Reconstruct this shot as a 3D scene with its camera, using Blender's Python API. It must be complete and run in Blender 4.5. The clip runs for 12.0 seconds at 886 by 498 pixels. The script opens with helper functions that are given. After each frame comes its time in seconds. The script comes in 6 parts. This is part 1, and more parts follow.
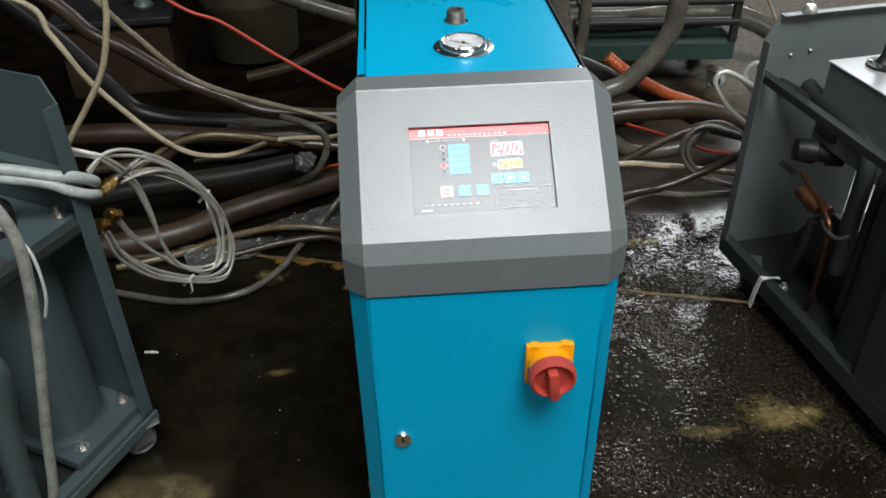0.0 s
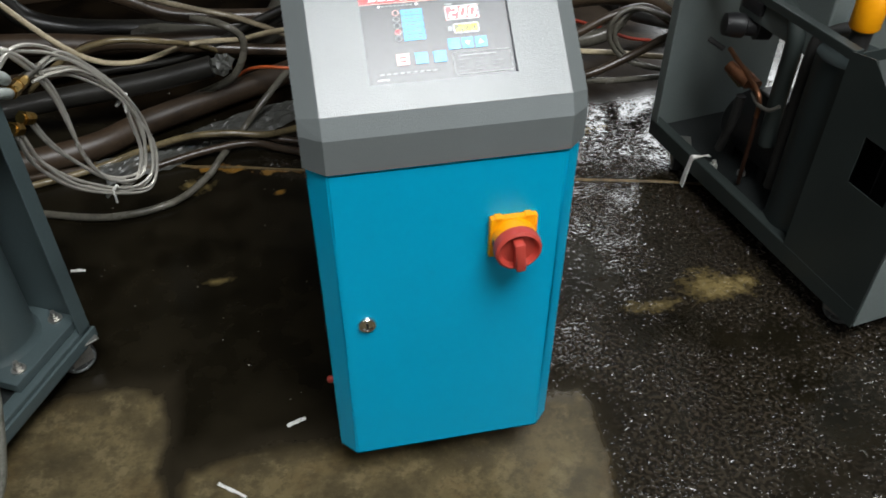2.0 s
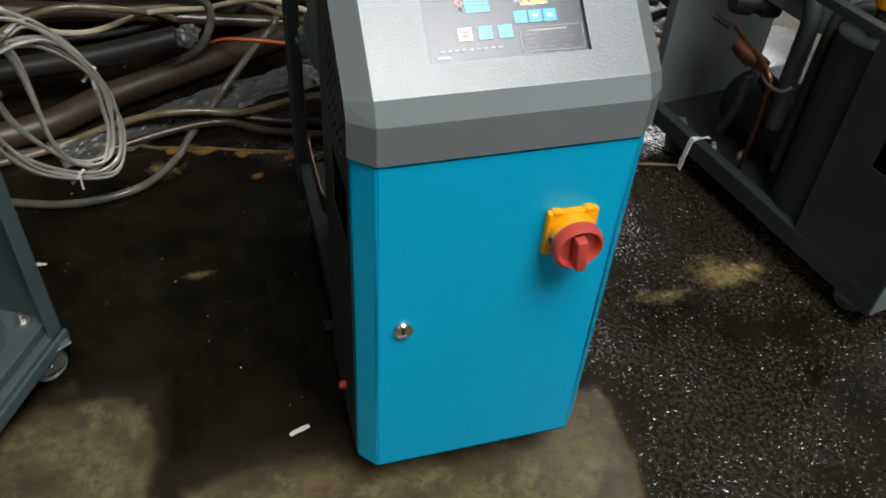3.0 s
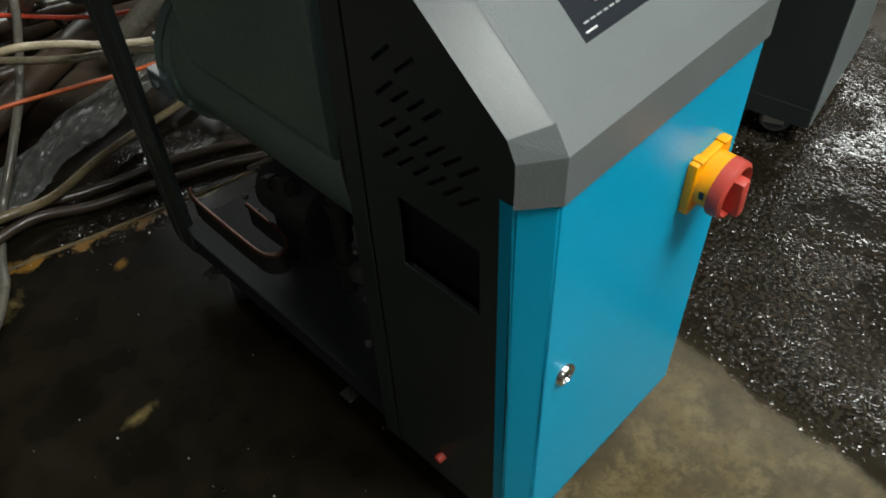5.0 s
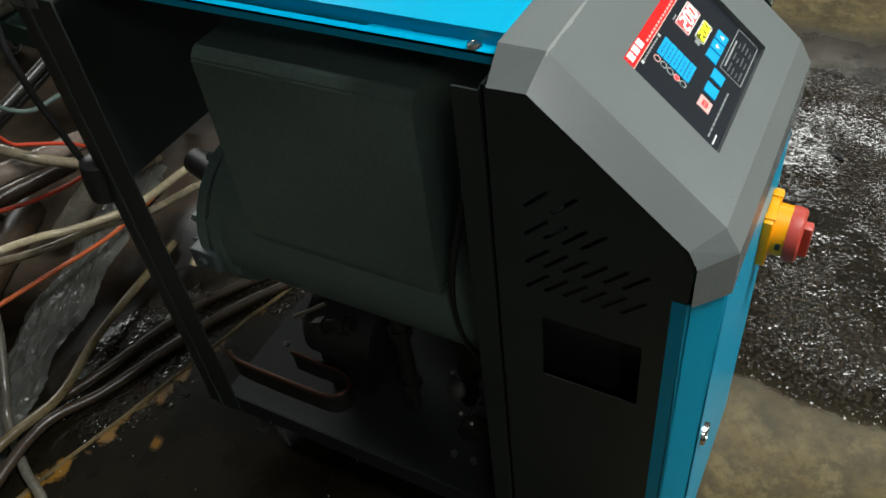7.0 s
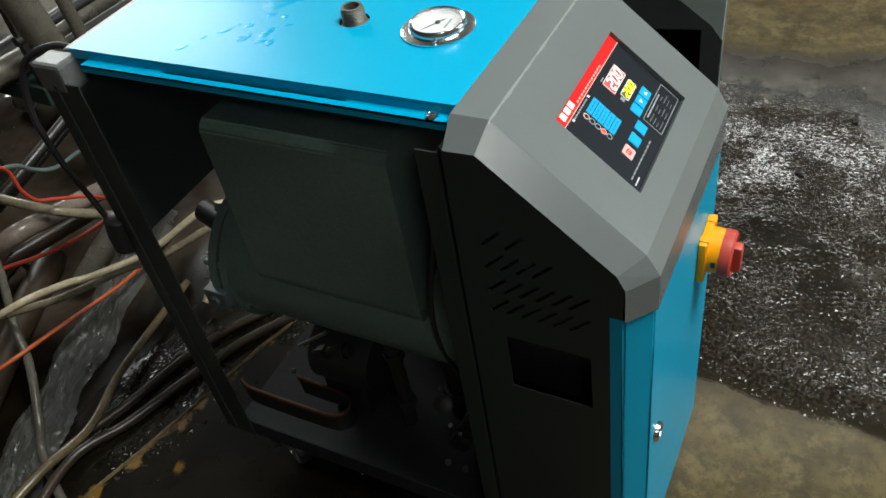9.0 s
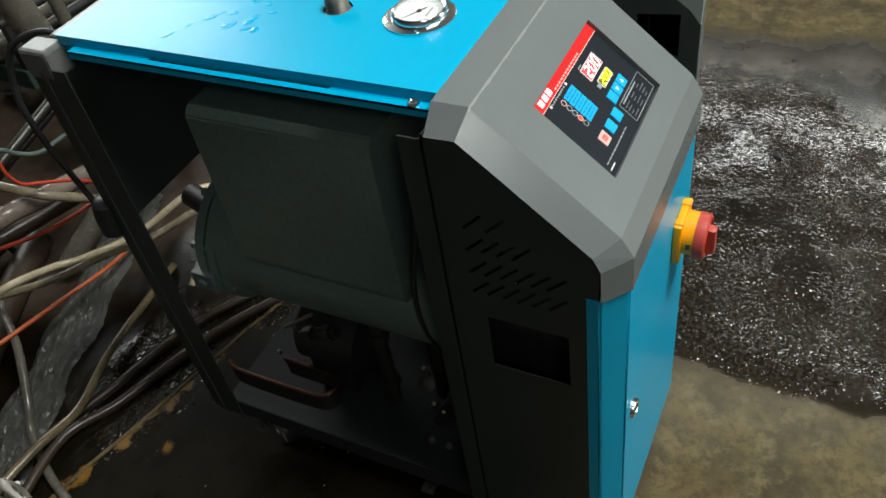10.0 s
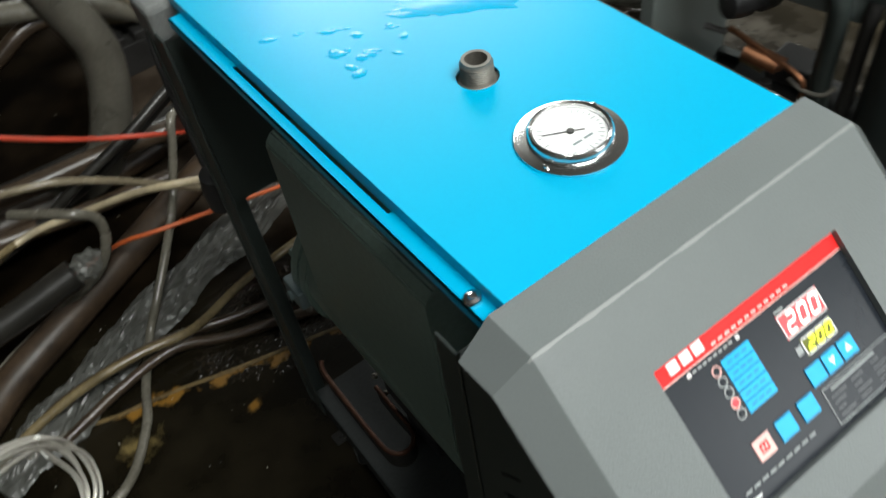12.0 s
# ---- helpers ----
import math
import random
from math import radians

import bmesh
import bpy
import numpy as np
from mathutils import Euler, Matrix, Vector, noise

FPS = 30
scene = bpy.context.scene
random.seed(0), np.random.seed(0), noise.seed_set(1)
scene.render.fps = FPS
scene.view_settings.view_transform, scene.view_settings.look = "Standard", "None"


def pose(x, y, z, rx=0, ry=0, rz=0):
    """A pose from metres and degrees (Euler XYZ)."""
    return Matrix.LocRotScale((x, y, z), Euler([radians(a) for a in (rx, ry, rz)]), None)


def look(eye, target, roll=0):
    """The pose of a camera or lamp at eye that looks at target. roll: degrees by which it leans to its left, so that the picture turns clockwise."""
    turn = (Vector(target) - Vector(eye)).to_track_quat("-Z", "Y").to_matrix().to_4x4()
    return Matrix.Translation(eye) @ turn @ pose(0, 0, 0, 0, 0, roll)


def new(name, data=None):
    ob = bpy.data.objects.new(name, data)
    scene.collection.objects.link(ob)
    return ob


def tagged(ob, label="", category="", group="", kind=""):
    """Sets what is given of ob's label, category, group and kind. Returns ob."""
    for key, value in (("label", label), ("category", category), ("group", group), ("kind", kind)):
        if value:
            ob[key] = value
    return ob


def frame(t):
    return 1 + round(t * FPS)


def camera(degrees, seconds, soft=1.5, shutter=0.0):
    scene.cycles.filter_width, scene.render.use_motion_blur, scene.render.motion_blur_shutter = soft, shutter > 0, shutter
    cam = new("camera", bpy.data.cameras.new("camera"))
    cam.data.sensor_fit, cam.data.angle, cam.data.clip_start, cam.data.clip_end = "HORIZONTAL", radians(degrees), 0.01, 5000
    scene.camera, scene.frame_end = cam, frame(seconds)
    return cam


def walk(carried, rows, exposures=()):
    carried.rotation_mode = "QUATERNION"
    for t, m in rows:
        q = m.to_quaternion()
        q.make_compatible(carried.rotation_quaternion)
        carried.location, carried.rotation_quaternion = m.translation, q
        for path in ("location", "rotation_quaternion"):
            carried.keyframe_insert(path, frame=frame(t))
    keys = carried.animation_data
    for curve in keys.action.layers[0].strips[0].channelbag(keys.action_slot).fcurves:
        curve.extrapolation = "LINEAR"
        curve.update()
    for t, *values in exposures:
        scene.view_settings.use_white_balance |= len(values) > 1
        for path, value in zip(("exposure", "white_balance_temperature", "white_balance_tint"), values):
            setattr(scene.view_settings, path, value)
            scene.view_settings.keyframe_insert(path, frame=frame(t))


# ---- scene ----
cam = camera(56.9, 12.0, soft=1.6, shutter=0.5)
PATH = [
    (0, (-0.099, -0.75, 1.195), (0.004, 0.883, 0.045), -1.1),
    (0.5, (-0.102, -0.748, 1.191), (0.018, 0.864, 0.013), -0.5),
    (1, (-0.111, -0.749, 1.164), (0.086, 0.851, -0.019), 2.2),
    (1.5, (-0.122, -0.758, 1.148), (0.117, 0.774, -0.116), 2.0),
    (2, (-0.16, -0.752, 1.136), (0.139, 0.733, -0.17), 0.1),
    (2.5, (-0.218, -0.716, 1.118), (0.083, 0.757, -0.201), 0.7),
    (2.7, (-0.233, -0.688, 1.105), (0.125, 0.759, -0.228), 2.4),
    (4.3, (-0.504, -0.318, 1.022), (0.404, 0.805, -0.36), 1.2),
    (4.5, (-0.509, -0.295, 1.029), (0.479, 0.745, -0.364), 1.4),
    (5, (-0.484, -0.236, 1.008), (0.453, 0.742, -0.463), -2.9),
    (5.5, (-0.508, -0.171, 1.021), (0.577, 0.722, -0.402), -0.8),
    (6, (-0.581, -0.105, 1.045), (0.599, 0.701, -0.354), -2.8),
    (6.5, (-0.599, -0.068, 1.085), (0.61, 0.72, -0.3), -6.7),
    (7, (-0.617, -0.048, 1.102), (0.594, 0.742, -0.28), -8.0),
    (7.2, (-0.627, -0.046, 1.102), (0.589, 0.725, -0.286), -7.3),
    (8.8, (-0.677, -0.128, 1.199), (0.55, 0.693, -0.15), -10.5),
    (9, (-0.673, -0.127, 1.196), (0.564, 0.692, -0.145), -11.0),
    (9.5, (-0.674, -0.131, 1.204), (0.539, 0.672, -0.168), -11.1),
    (10, (-0.685, -0.14, 1.213), (0.537, 0.639, -0.165), -10.5),
    (10.5, (-0.689, -0.143, 1.219), (0.528, 0.638, -0.163), -11.2),
    (11, (-0.646, -0.135, 1.224), (0.508, 0.726, -0.164), -11.5),
    (11.5, (-0.463, -0.102, 1.212), (0.498, 0.967, -0.179), -10.6),
    (12, (-0.299, -0.05, 1.176), (0.361, 1.117, -0.308), -10.0),
]
# the phone settles its exposure at the start and warms its picture a little by the side of the machine
EXPOSURES = [(0, -0.25, 6450, 9), (0.6, -0.1, 6450, 9), (2.7, -0.1, 6500, 9), (4.3, 0.0, 6700, 4), (7.2, 0.0, 6700, 4), (10.5, 0.05, 6700, 4), (12, 0.15, 6700, 5)]
walk(cam, [(t, look(eye, target, roll)) for t, eye, target, roll in PATH], EXPOSURES)

# ---------------------------------------------------------------- light
world = bpy.data.worlds.new("world")
scene.world = world
world.use_nodes = True
wn = world.node_tree
sky = wn.nodes.new("ShaderNodeTexSky")
sky.sky_type = "NISHITA"
sky.sun_disc = False
sky.sun_elevation = radians(50)
sky.sun_rotation = radians(200)
wn.nodes["Background"].inputs["Strength"].default_value = 0.08
wn.links.new(sky.outputs["Color"], wn.nodes["Background"].inputs["Color"])


def area_lamp(name, eye, target, sx, sy, watts, colour):
    d = bpy.data.lights.new(name, "AREA")
    d.shape, d.size, d.size_y, d.energy, d.color = "RECTANGLE", sx, sy, watts, colour
    ob = new(name, d)
    ob.matrix_world = look(eye, target)
    return ob


# daylight: roof light over the aisle, wide gate to the south-east, high window to the north
area_lamp("skylight_lamp", (0.55, -1.95, 4.55), (0.55, -1.95, 0), 2.2, 1.9, 370, (0.97, 0.99, 1.0))
area_lamp("gate_lamp", (4.2, -5.95, 2.3), (4.2, 0.0, 2.3), 3.2, 3.0, 75, (0.98, 0.99, 1.0))
area_lamp("north_window_lamp", (3.7, 5.95, 3.4), (3.7, 0.0, 3.4), 3.8, 2.0, 250, (0.97, 0.99, 1.0))
# unseen strip source, added to put sheen and glints on the wet floor
area_lamp("east_sheen_lamp", (5.95, 0.2, 3.6), (0.0, 0.2, 3.6), 3.0, 0.3, 55, (0.97, 0.99, 1.0))
area_lamp("west_skylight_lamp", (-3.95, -3.25, 4.55), (-3.95, -3.25, 0.0), 1.2, 1.2, 62, (0.97, 0.99, 1.0))

# ---------------------------------------------------------------- materials
def mat(name, base, rough=0.5, metal=0.0, var=0.25, scale=8.0, fine=120.0, bump=0.1, rvar=0.1, dist=0.002, spec=0.5, coat=0.0):
    """A surface with blotches, fine grain, uneven gloss and fine relief, by object-space coordinates."""
    m = bpy.data.materials.new(name)
    m.use_nodes = True
    t = m.node_tree
    b = t.nodes["Principled BSDF"]
    co = t.nodes.new("ShaderNodeTexCoord")
    n1, n2 = t.nodes.new("ShaderNodeTexNoise"), t.nodes.new("ShaderNodeTexNoise")
    for n, s, d in ((n1, scale, 5.0), (n2, fine, 3.0)):
        n.inputs["Scale"].default_value, n.inputs["Detail"].default_value = s, d
        t.links.new(co.outputs["Object"], n.inputs["Vector"])
    add = t.nodes.new("ShaderNodeMath")
    add.operation = "MULTIPLY_ADD"
    add.inputs[1].default_value = 0.4
    t.links.new(n2.outputs["Fac"], add.inputs[0])
    sc = t.nodes.new("ShaderNodeMath")
    sc.operation = "MULTIPLY"
    sc.inputs[1].default_value = 0.6
    t.links.new(n1.outputs["Fac"], sc.inputs[0])
    t.links.new(sc.outputs[0], add.inputs[2])
    ramp = t.nodes.new("ShaderNodeMapRange")
    ramp.inputs["From Min"].default_value, ramp.inputs["From Max"].default_value = 0.3, 0.7
    t.links.new(add.outputs[0], ramp.inputs["Value"])
    mix = t.nodes.new("ShaderNodeMix")
    mix.data_type = "RGBA"
    mix.inputs["A"].default_value = (*[c * (1 - var) for c in base], 1)
    mix.inputs["B"].default_value = (*[min(1, c * (1 + var)) for c in base], 1)
    t.links.new(ramp.outputs["Result"], mix.inputs["Factor"])
    t.links.new(mix.outputs["Result"], b.inputs["Base Color"])
    rr = t.nodes.new("ShaderNodeMapRange")
    rr.inputs["To Min"].default_value, rr.inputs["To Max"].default_value = max(0.02, rough - rvar), min(1, rough + rvar)
    t.links.new(n1.outputs["Fac"], rr.inputs["Value"])
    t.links.new(rr.outputs["Result"], b.inputs["Roughness"])
    bp = t.nodes.new("ShaderNodeBump")
    bp.inputs["Strength"].default_value, bp.inputs["Distance"].default_value = bump, dist
    t.links.new(n2.outputs["Fac"], bp.inputs["Height"])
    t.links.new(bp.outputs["Normal"], b.inputs["Normal"])
    b.inputs["Metallic"].default_value = metal
    b.inputs["Specular IOR Level"].default_value = spec
    b.inputs["Coat Weight"].default_value = coat
    return m


def glow(name, colour, strength):
    m = bpy.data.materials.new(name)
    m.use_nodes = True
    b = m.node_tree.nodes["Principled BSDF"]
    b.inputs["Base Color"].default_value = (*colour, 1)
    b.inputs["Emission Color"].default_value = (*colour, 1)
    b.inputs["Emission Strength"].default_value = strength
    b.inputs["Roughness"].default_value = 0.26
    return m


M_BLUE = mat("blue_paint", (0.0, 0.336, 0.555), 0.30, var=0.05, scale=5, fine=900, bump=0.006, dist=0.0003, rvar=0.05, spec=0.25)
M_WETBLUE = mat("wet_blue_paint", (0.0, 0.315, 0.55), 0.2, var=0.05, scale=30, fine=110, bump=0.05, dist=0.002, rvar=0.03, spec=0.25)
M_HOOD = mat("grey_textured_plastic", (0.138, 0.152, 0.152), 0.27, var=0.05, scale=14, fine=620, bump=0.36, dist=0.0010, rvar=0.0, spec=0.68)
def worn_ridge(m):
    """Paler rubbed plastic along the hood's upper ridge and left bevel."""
    t = m.node_tree
    L = t.links.new
    b = t.nodes["Principled BSDF"]
    co = t.nodes.new("ShaderNodeTexCoord")
    sep = t.nodes.new("ShaderNodeSeparateXYZ")
    L(co.outputs["Object"], sep.inputs[0])
    nz = t.nodes.new("ShaderNodeTexNoise")
    nz.inputs["Scale"].default_value, nz.inputs["Detail"].default_value = 55.0, 4.0
    L(co.outputs["Object"], nz.inputs["Vector"])

    def math_node(kind, a, c):
        n = t.nodes.new("ShaderNodeMath")
        n.operation = kind
        for k, v in enumerate((a, c)):
            if isinstance(v, (int, float)):
                n.inputs[k].default_value = v
            else:
                L(v, n.inputs[k])
        return n.outputs[0]

    away = math_node("ABSOLUTE", math_node("SUBTRACT", sep.outputs["Y"], 0.1515), 0)
    wide = math_node("MULTIPLY", math_node("SUBTRACT", nz.outputs["Fac"], 0.12), 0.0024)
    near = math_node("MULTIPLY", math_node("LESS_THAN", away, wide), math_node("GREATER_THAN", sep.outputs["Z"], 0.792))
    old = b.inputs["Base Color"].links[0].from_socket
    mix = t.nodes.new("ShaderNodeMix")
    mix.data_type = "RGBA"
    L(math_node("MULTIPLY", near, 0.34), mix.inputs["Factor"])
    L(old, mix.inputs["A"])
    mix.inputs["B"].default_value = (0.42, 0.42, 0.41, 1)
    L(mix.outputs["Result"], b.inputs["Base Color"])
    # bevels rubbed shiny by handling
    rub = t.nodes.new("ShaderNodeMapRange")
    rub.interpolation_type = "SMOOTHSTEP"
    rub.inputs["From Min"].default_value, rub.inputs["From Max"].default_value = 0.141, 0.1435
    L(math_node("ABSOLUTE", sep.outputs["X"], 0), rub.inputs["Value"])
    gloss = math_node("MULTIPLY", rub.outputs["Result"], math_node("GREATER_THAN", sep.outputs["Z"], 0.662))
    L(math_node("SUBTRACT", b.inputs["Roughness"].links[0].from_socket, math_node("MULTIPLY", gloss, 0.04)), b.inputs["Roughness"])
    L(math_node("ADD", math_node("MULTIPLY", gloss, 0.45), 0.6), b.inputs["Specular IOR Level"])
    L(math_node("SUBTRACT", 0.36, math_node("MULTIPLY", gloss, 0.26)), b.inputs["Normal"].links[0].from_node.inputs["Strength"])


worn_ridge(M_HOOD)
M_SIDE = mat("charcoal_paint", (0.024, 0.031, 0.029), 0.46, var=0.2, scale=9, fine=500, bump=0.1, dist=0.0008)
M_GREY = mat("slate_grey_paint", (0.058, 0.080, 0.083), 0.34, var=0.2, scale=7, fine=300, bump=0.08, dist=0.001)
M_SHEET = mat("dusty_grey_paint", (0.128, 0.150, 0.145), 0.42, var=0.2, scale=6, fine=300, bump=0.08, dist=0.001)
# darker, duller charcoal for the base plates
M_TRAY = mat("dull_charcoal_paint", (0.018, 0.021, 0.021), 0.7, var=0.4, scale=9, fine=200, bump=0.2, spec=0.25)
M_CAP = mat("worn_grey_plastic", (0.11, 0.115, 0.112), 0.4, var=0.35, scale=40, fine=300, bump=0.2)
M_SLATE = mat("dark_slate_paint", (0.017, 0.023, 0.023), 0.42, var=0.25, scale=7, fine=300, bump=0.08, dist=0.001)
M_GREY_L = mat("light_grey_paint", (0.32, 0.34, 0.34), 0.35, var=0.15, scale=7, fine=300, bump=0.06, dist=0.001)
M_TANK = mat("dark_green_grey_paint", (0.10, 0.142, 0.125), 0.36, var=0.3, scale=6, fine=200, bump=0.1, dist=0.001)
M_BLACK = mat("black_rubber", (0.012, 0.012, 0.013), 0.5, var=0.3, scale=15, fine=200, bump=0.15)
M_DARK = mat("dark_iron", (0.025, 0.024, 0.023), 0.5, metal=0.3, var=0.4, scale=15, fine=150, bump=0.3)
M_CHROME = mat("chrome", (0.78, 0.78, 0.77), 0.2, metal=1.0, var=0.05, bump=0.02)
M_ZINC = mat("zinc_plate", (0.72, 0.72, 0.68), 0.38, metal=0.75, var=0.15, scale=60, bump=0.05)
M_STEEL = mat("worn_steel", (0.42, 0.41, 0.38), 0.35, metal=0.9, var=0.3, scale=40, fine=400, bump=0.2, dist=0.0008)
M_PIPE = mat("galvanised_pipe", (0.16, 0.15, 0.13), 0.5, metal=0.6, var=0.3, scale=40, fine=400, bump=0.3, dist=0.0008)
M_BRASS = mat("brass", (0.48, 0.31, 0.10), 0.3, metal=1.0, var=0.25, scale=40, bump=0.1)
M_COPPER = mat("copper", (0.26, 0.115, 0.06), 0.4, metal=0.9, var=0.3, scale=30, bump=0.1)
M_OLDCOPPER = mat("tarnished_copper", (0.085, 0.040, 0.026), 0.36, metal=0.7, var=0.35, scale=30, bump=0.1)
M_OLDBRASS = mat("dull_brass", (0.20, 0.14, 0.06), 0.45, metal=0.7, var=0.3, scale=40, bump=0.15)
M_YELLOW = mat("yellow_plastic", (0.85, 0.33, 0.0), 0.4, var=0.06, bump=0.04)
M_RED = mat("red_plastic", (0.45, 0.052, 0.036), 0.45, var=0.08, bump=0.04)
M_GLASS = mat("clear_glass", (1.0, 1.0, 1.0), 0.06, var=0.0, bump=0.0, rvar=0.03)
M_GLASS.node_tree.nodes["Principled BSDF"].inputs["Transmission Weight"].default_value = 1.0
M_GLASS.node_tree.nodes["Principled BSDF"].inputs["IOR"].default_value = 1.25
M_FACE = mat("dial_face", (0.40, 0.41, 0.41), 0.4, var=0.03, bump=0.0)
M_PANEL = mat("display_film", (0.014, 0.017, 0.022), 0.26, var=0.05, bump=0.0, rvar=0.0, spec=0.5)
M_WHITE = mat("white_ink", (0.75, 0.75, 0.75), 0.26, var=0.03, bump=0.0, rvar=0.0)
M_KEY = mat("blue_key", (0.012, 0.37, 0.72), 0.26, var=0.05, bump=0.02, rvar=0.0)
M_KEYINK = mat("blue_print", (0.02, 0.16, 0.40), 0.26, var=0.05, bump=0.0, rvar=0.0)
M_FAINT = mat("grey_print", (0.12, 0.125, 0.13), 0.26, var=0.05, bump=0.0, rvar=0.0)
M_REDINK = mat("red_ink", (0.68, 0.02, 0.02), 0.26, var=0.04, bump=0.0, rvar=0.02)
M_PINK = mat("pale_red_key", (0.78, 0.45, 0.42), 0.26, var=0.05, bump=0.0, rvar=0.0)
M_LED_R = glow("red_led", (1.0, 0.05, 0.06), 0.8)
M_LED_BACK = glow("red_readout_window", (0.50, 0.07, 0.08), 0.5)
M_LED_W = glow("red_led_core", (1.0, 0.75, 0.72), 1.6)
M_LED_Y = glow("yellow_readout_window", (0.09, 0.10, 0.012), 0.5)
M_LED_YC = glow("yellow_led_core", (0.85, 0.92, 0.05), 1.0)
M_CREAM = mat("cream_hose", (0.39, 0.325, 0.215), 0.24, var=0.35, scale=14, fine=150, bump=0.1)
M_GHOSE = mat("grey_hose", (0.102, 0.094, 0.075), 0.26, var=0.4, scale=14, fine=150, bump=0.1)
M_DRABHOSE = mat("drab_grey_hose", (0.075, 0.070, 0.057), 0.3, var=0.4, scale=12, fine=120, bump=0.12)
M_PALE = mat("pale_grey_hose", (0.33, 0.36, 0.335), 0.4, var=0.35, scale=18, fine=150, bump=0.12)
M_STAINED = mat("stained_pale_hose", (0.24, 0.245, 0.215), 0.42, var=0.55, scale=45, fine=300, bump=0.15)
M_TAN = mat("grimy_tan_hose", (0.13, 0.10, 0.052), 0.24, var=0.5, scale=16, fine=150, bump=0.15)
M_TAN2 = mat("drab_tan_hose", (0.165, 0.137, 0.092), 0.26, var=0.4, scale=14, fine=150, bump=0.1)
M_BHOSE = mat("brown_hose", (0.040, 0.027, 0.017), 0.31, var=0.5, scale=12, fine=150, bump=0.2)
M_MUDHOSE = mat("mud_brown_hose", (0.034, 0.0215, 0.0125), 0.42, var=0.6, scale=9, fine=90, bump=0.25)
M_PINKHOSE = mat("pinkish_grey_hose", (0.155, 0.120, 0.100), 0.26, var=0.35, scale=12, fine=120, bump=0.12)
M_GREENHOSE = mat("grey_green_hose", (0.075, 0.105, 0.095), 0.35, var=0.3, scale=16, fine=150, bump=0.12)
M_DHOSE = mat("dark_hose", (0.014, 0.013, 0.011), 0.36, var=0.4, scale=12, fine=150, bump=0.2)
M_RHOSE = mat("red_hose", (0.42, 0.045, 0.02), 0.38, var=0.2, scale=14, bump=0.1)
M_OHOSE = mat("orange_hose", (0.42, 0.085, 0.022), 0.42, var=0.25, scale=14, bump=0.15)
M_BRAID = mat("braided_steel", (0.70, 0.67, 0.60), 0.22, metal=0.35, var=0.1, scale=60, fine=900, bump=0.5, dist=0.0015)
M_OLIVE = mat("olive_plastic", (0.034, 0.029, 0.015), 0.5, var=0.3, scale=4, fine=60, bump=0.15)
M_TANDRUM = mat("tan_plastic", (0.105, 0.086, 0.048), 0.5, var=0.3, scale=5, fine=60, bump=0.15)
M_GREEN = mat("green_paint", (0.018, 0.042, 0.034), 0.75, var=0.35, scale=7, fine=120, bump=0.2)
M_WALL = mat("dirty_plaster", (0.10, 0.095, 0.085), 0.8, var=0.3, scale=1.2, fine=40, bump=0.2)
M_CLOTH = mat("white_cloth", (0.62, 0.61, 0.58), 0.8, var=0.2, scale=40, fine=300, bump=0.3)


def film_material():
    m = mat("crumpled_clear_film", (0.135, 0.137, 0.124), 0.3, var=0.3, scale=18, fine=45, bump=0.14, dist=0.004)
    b = m.node_tree.nodes["Principled BSDF"]
    b.inputs["Transmission Weight"].default_value = 0.35
    b.inputs["Alpha"].default_value = 0.6
    return m


M_FILM = film_material()


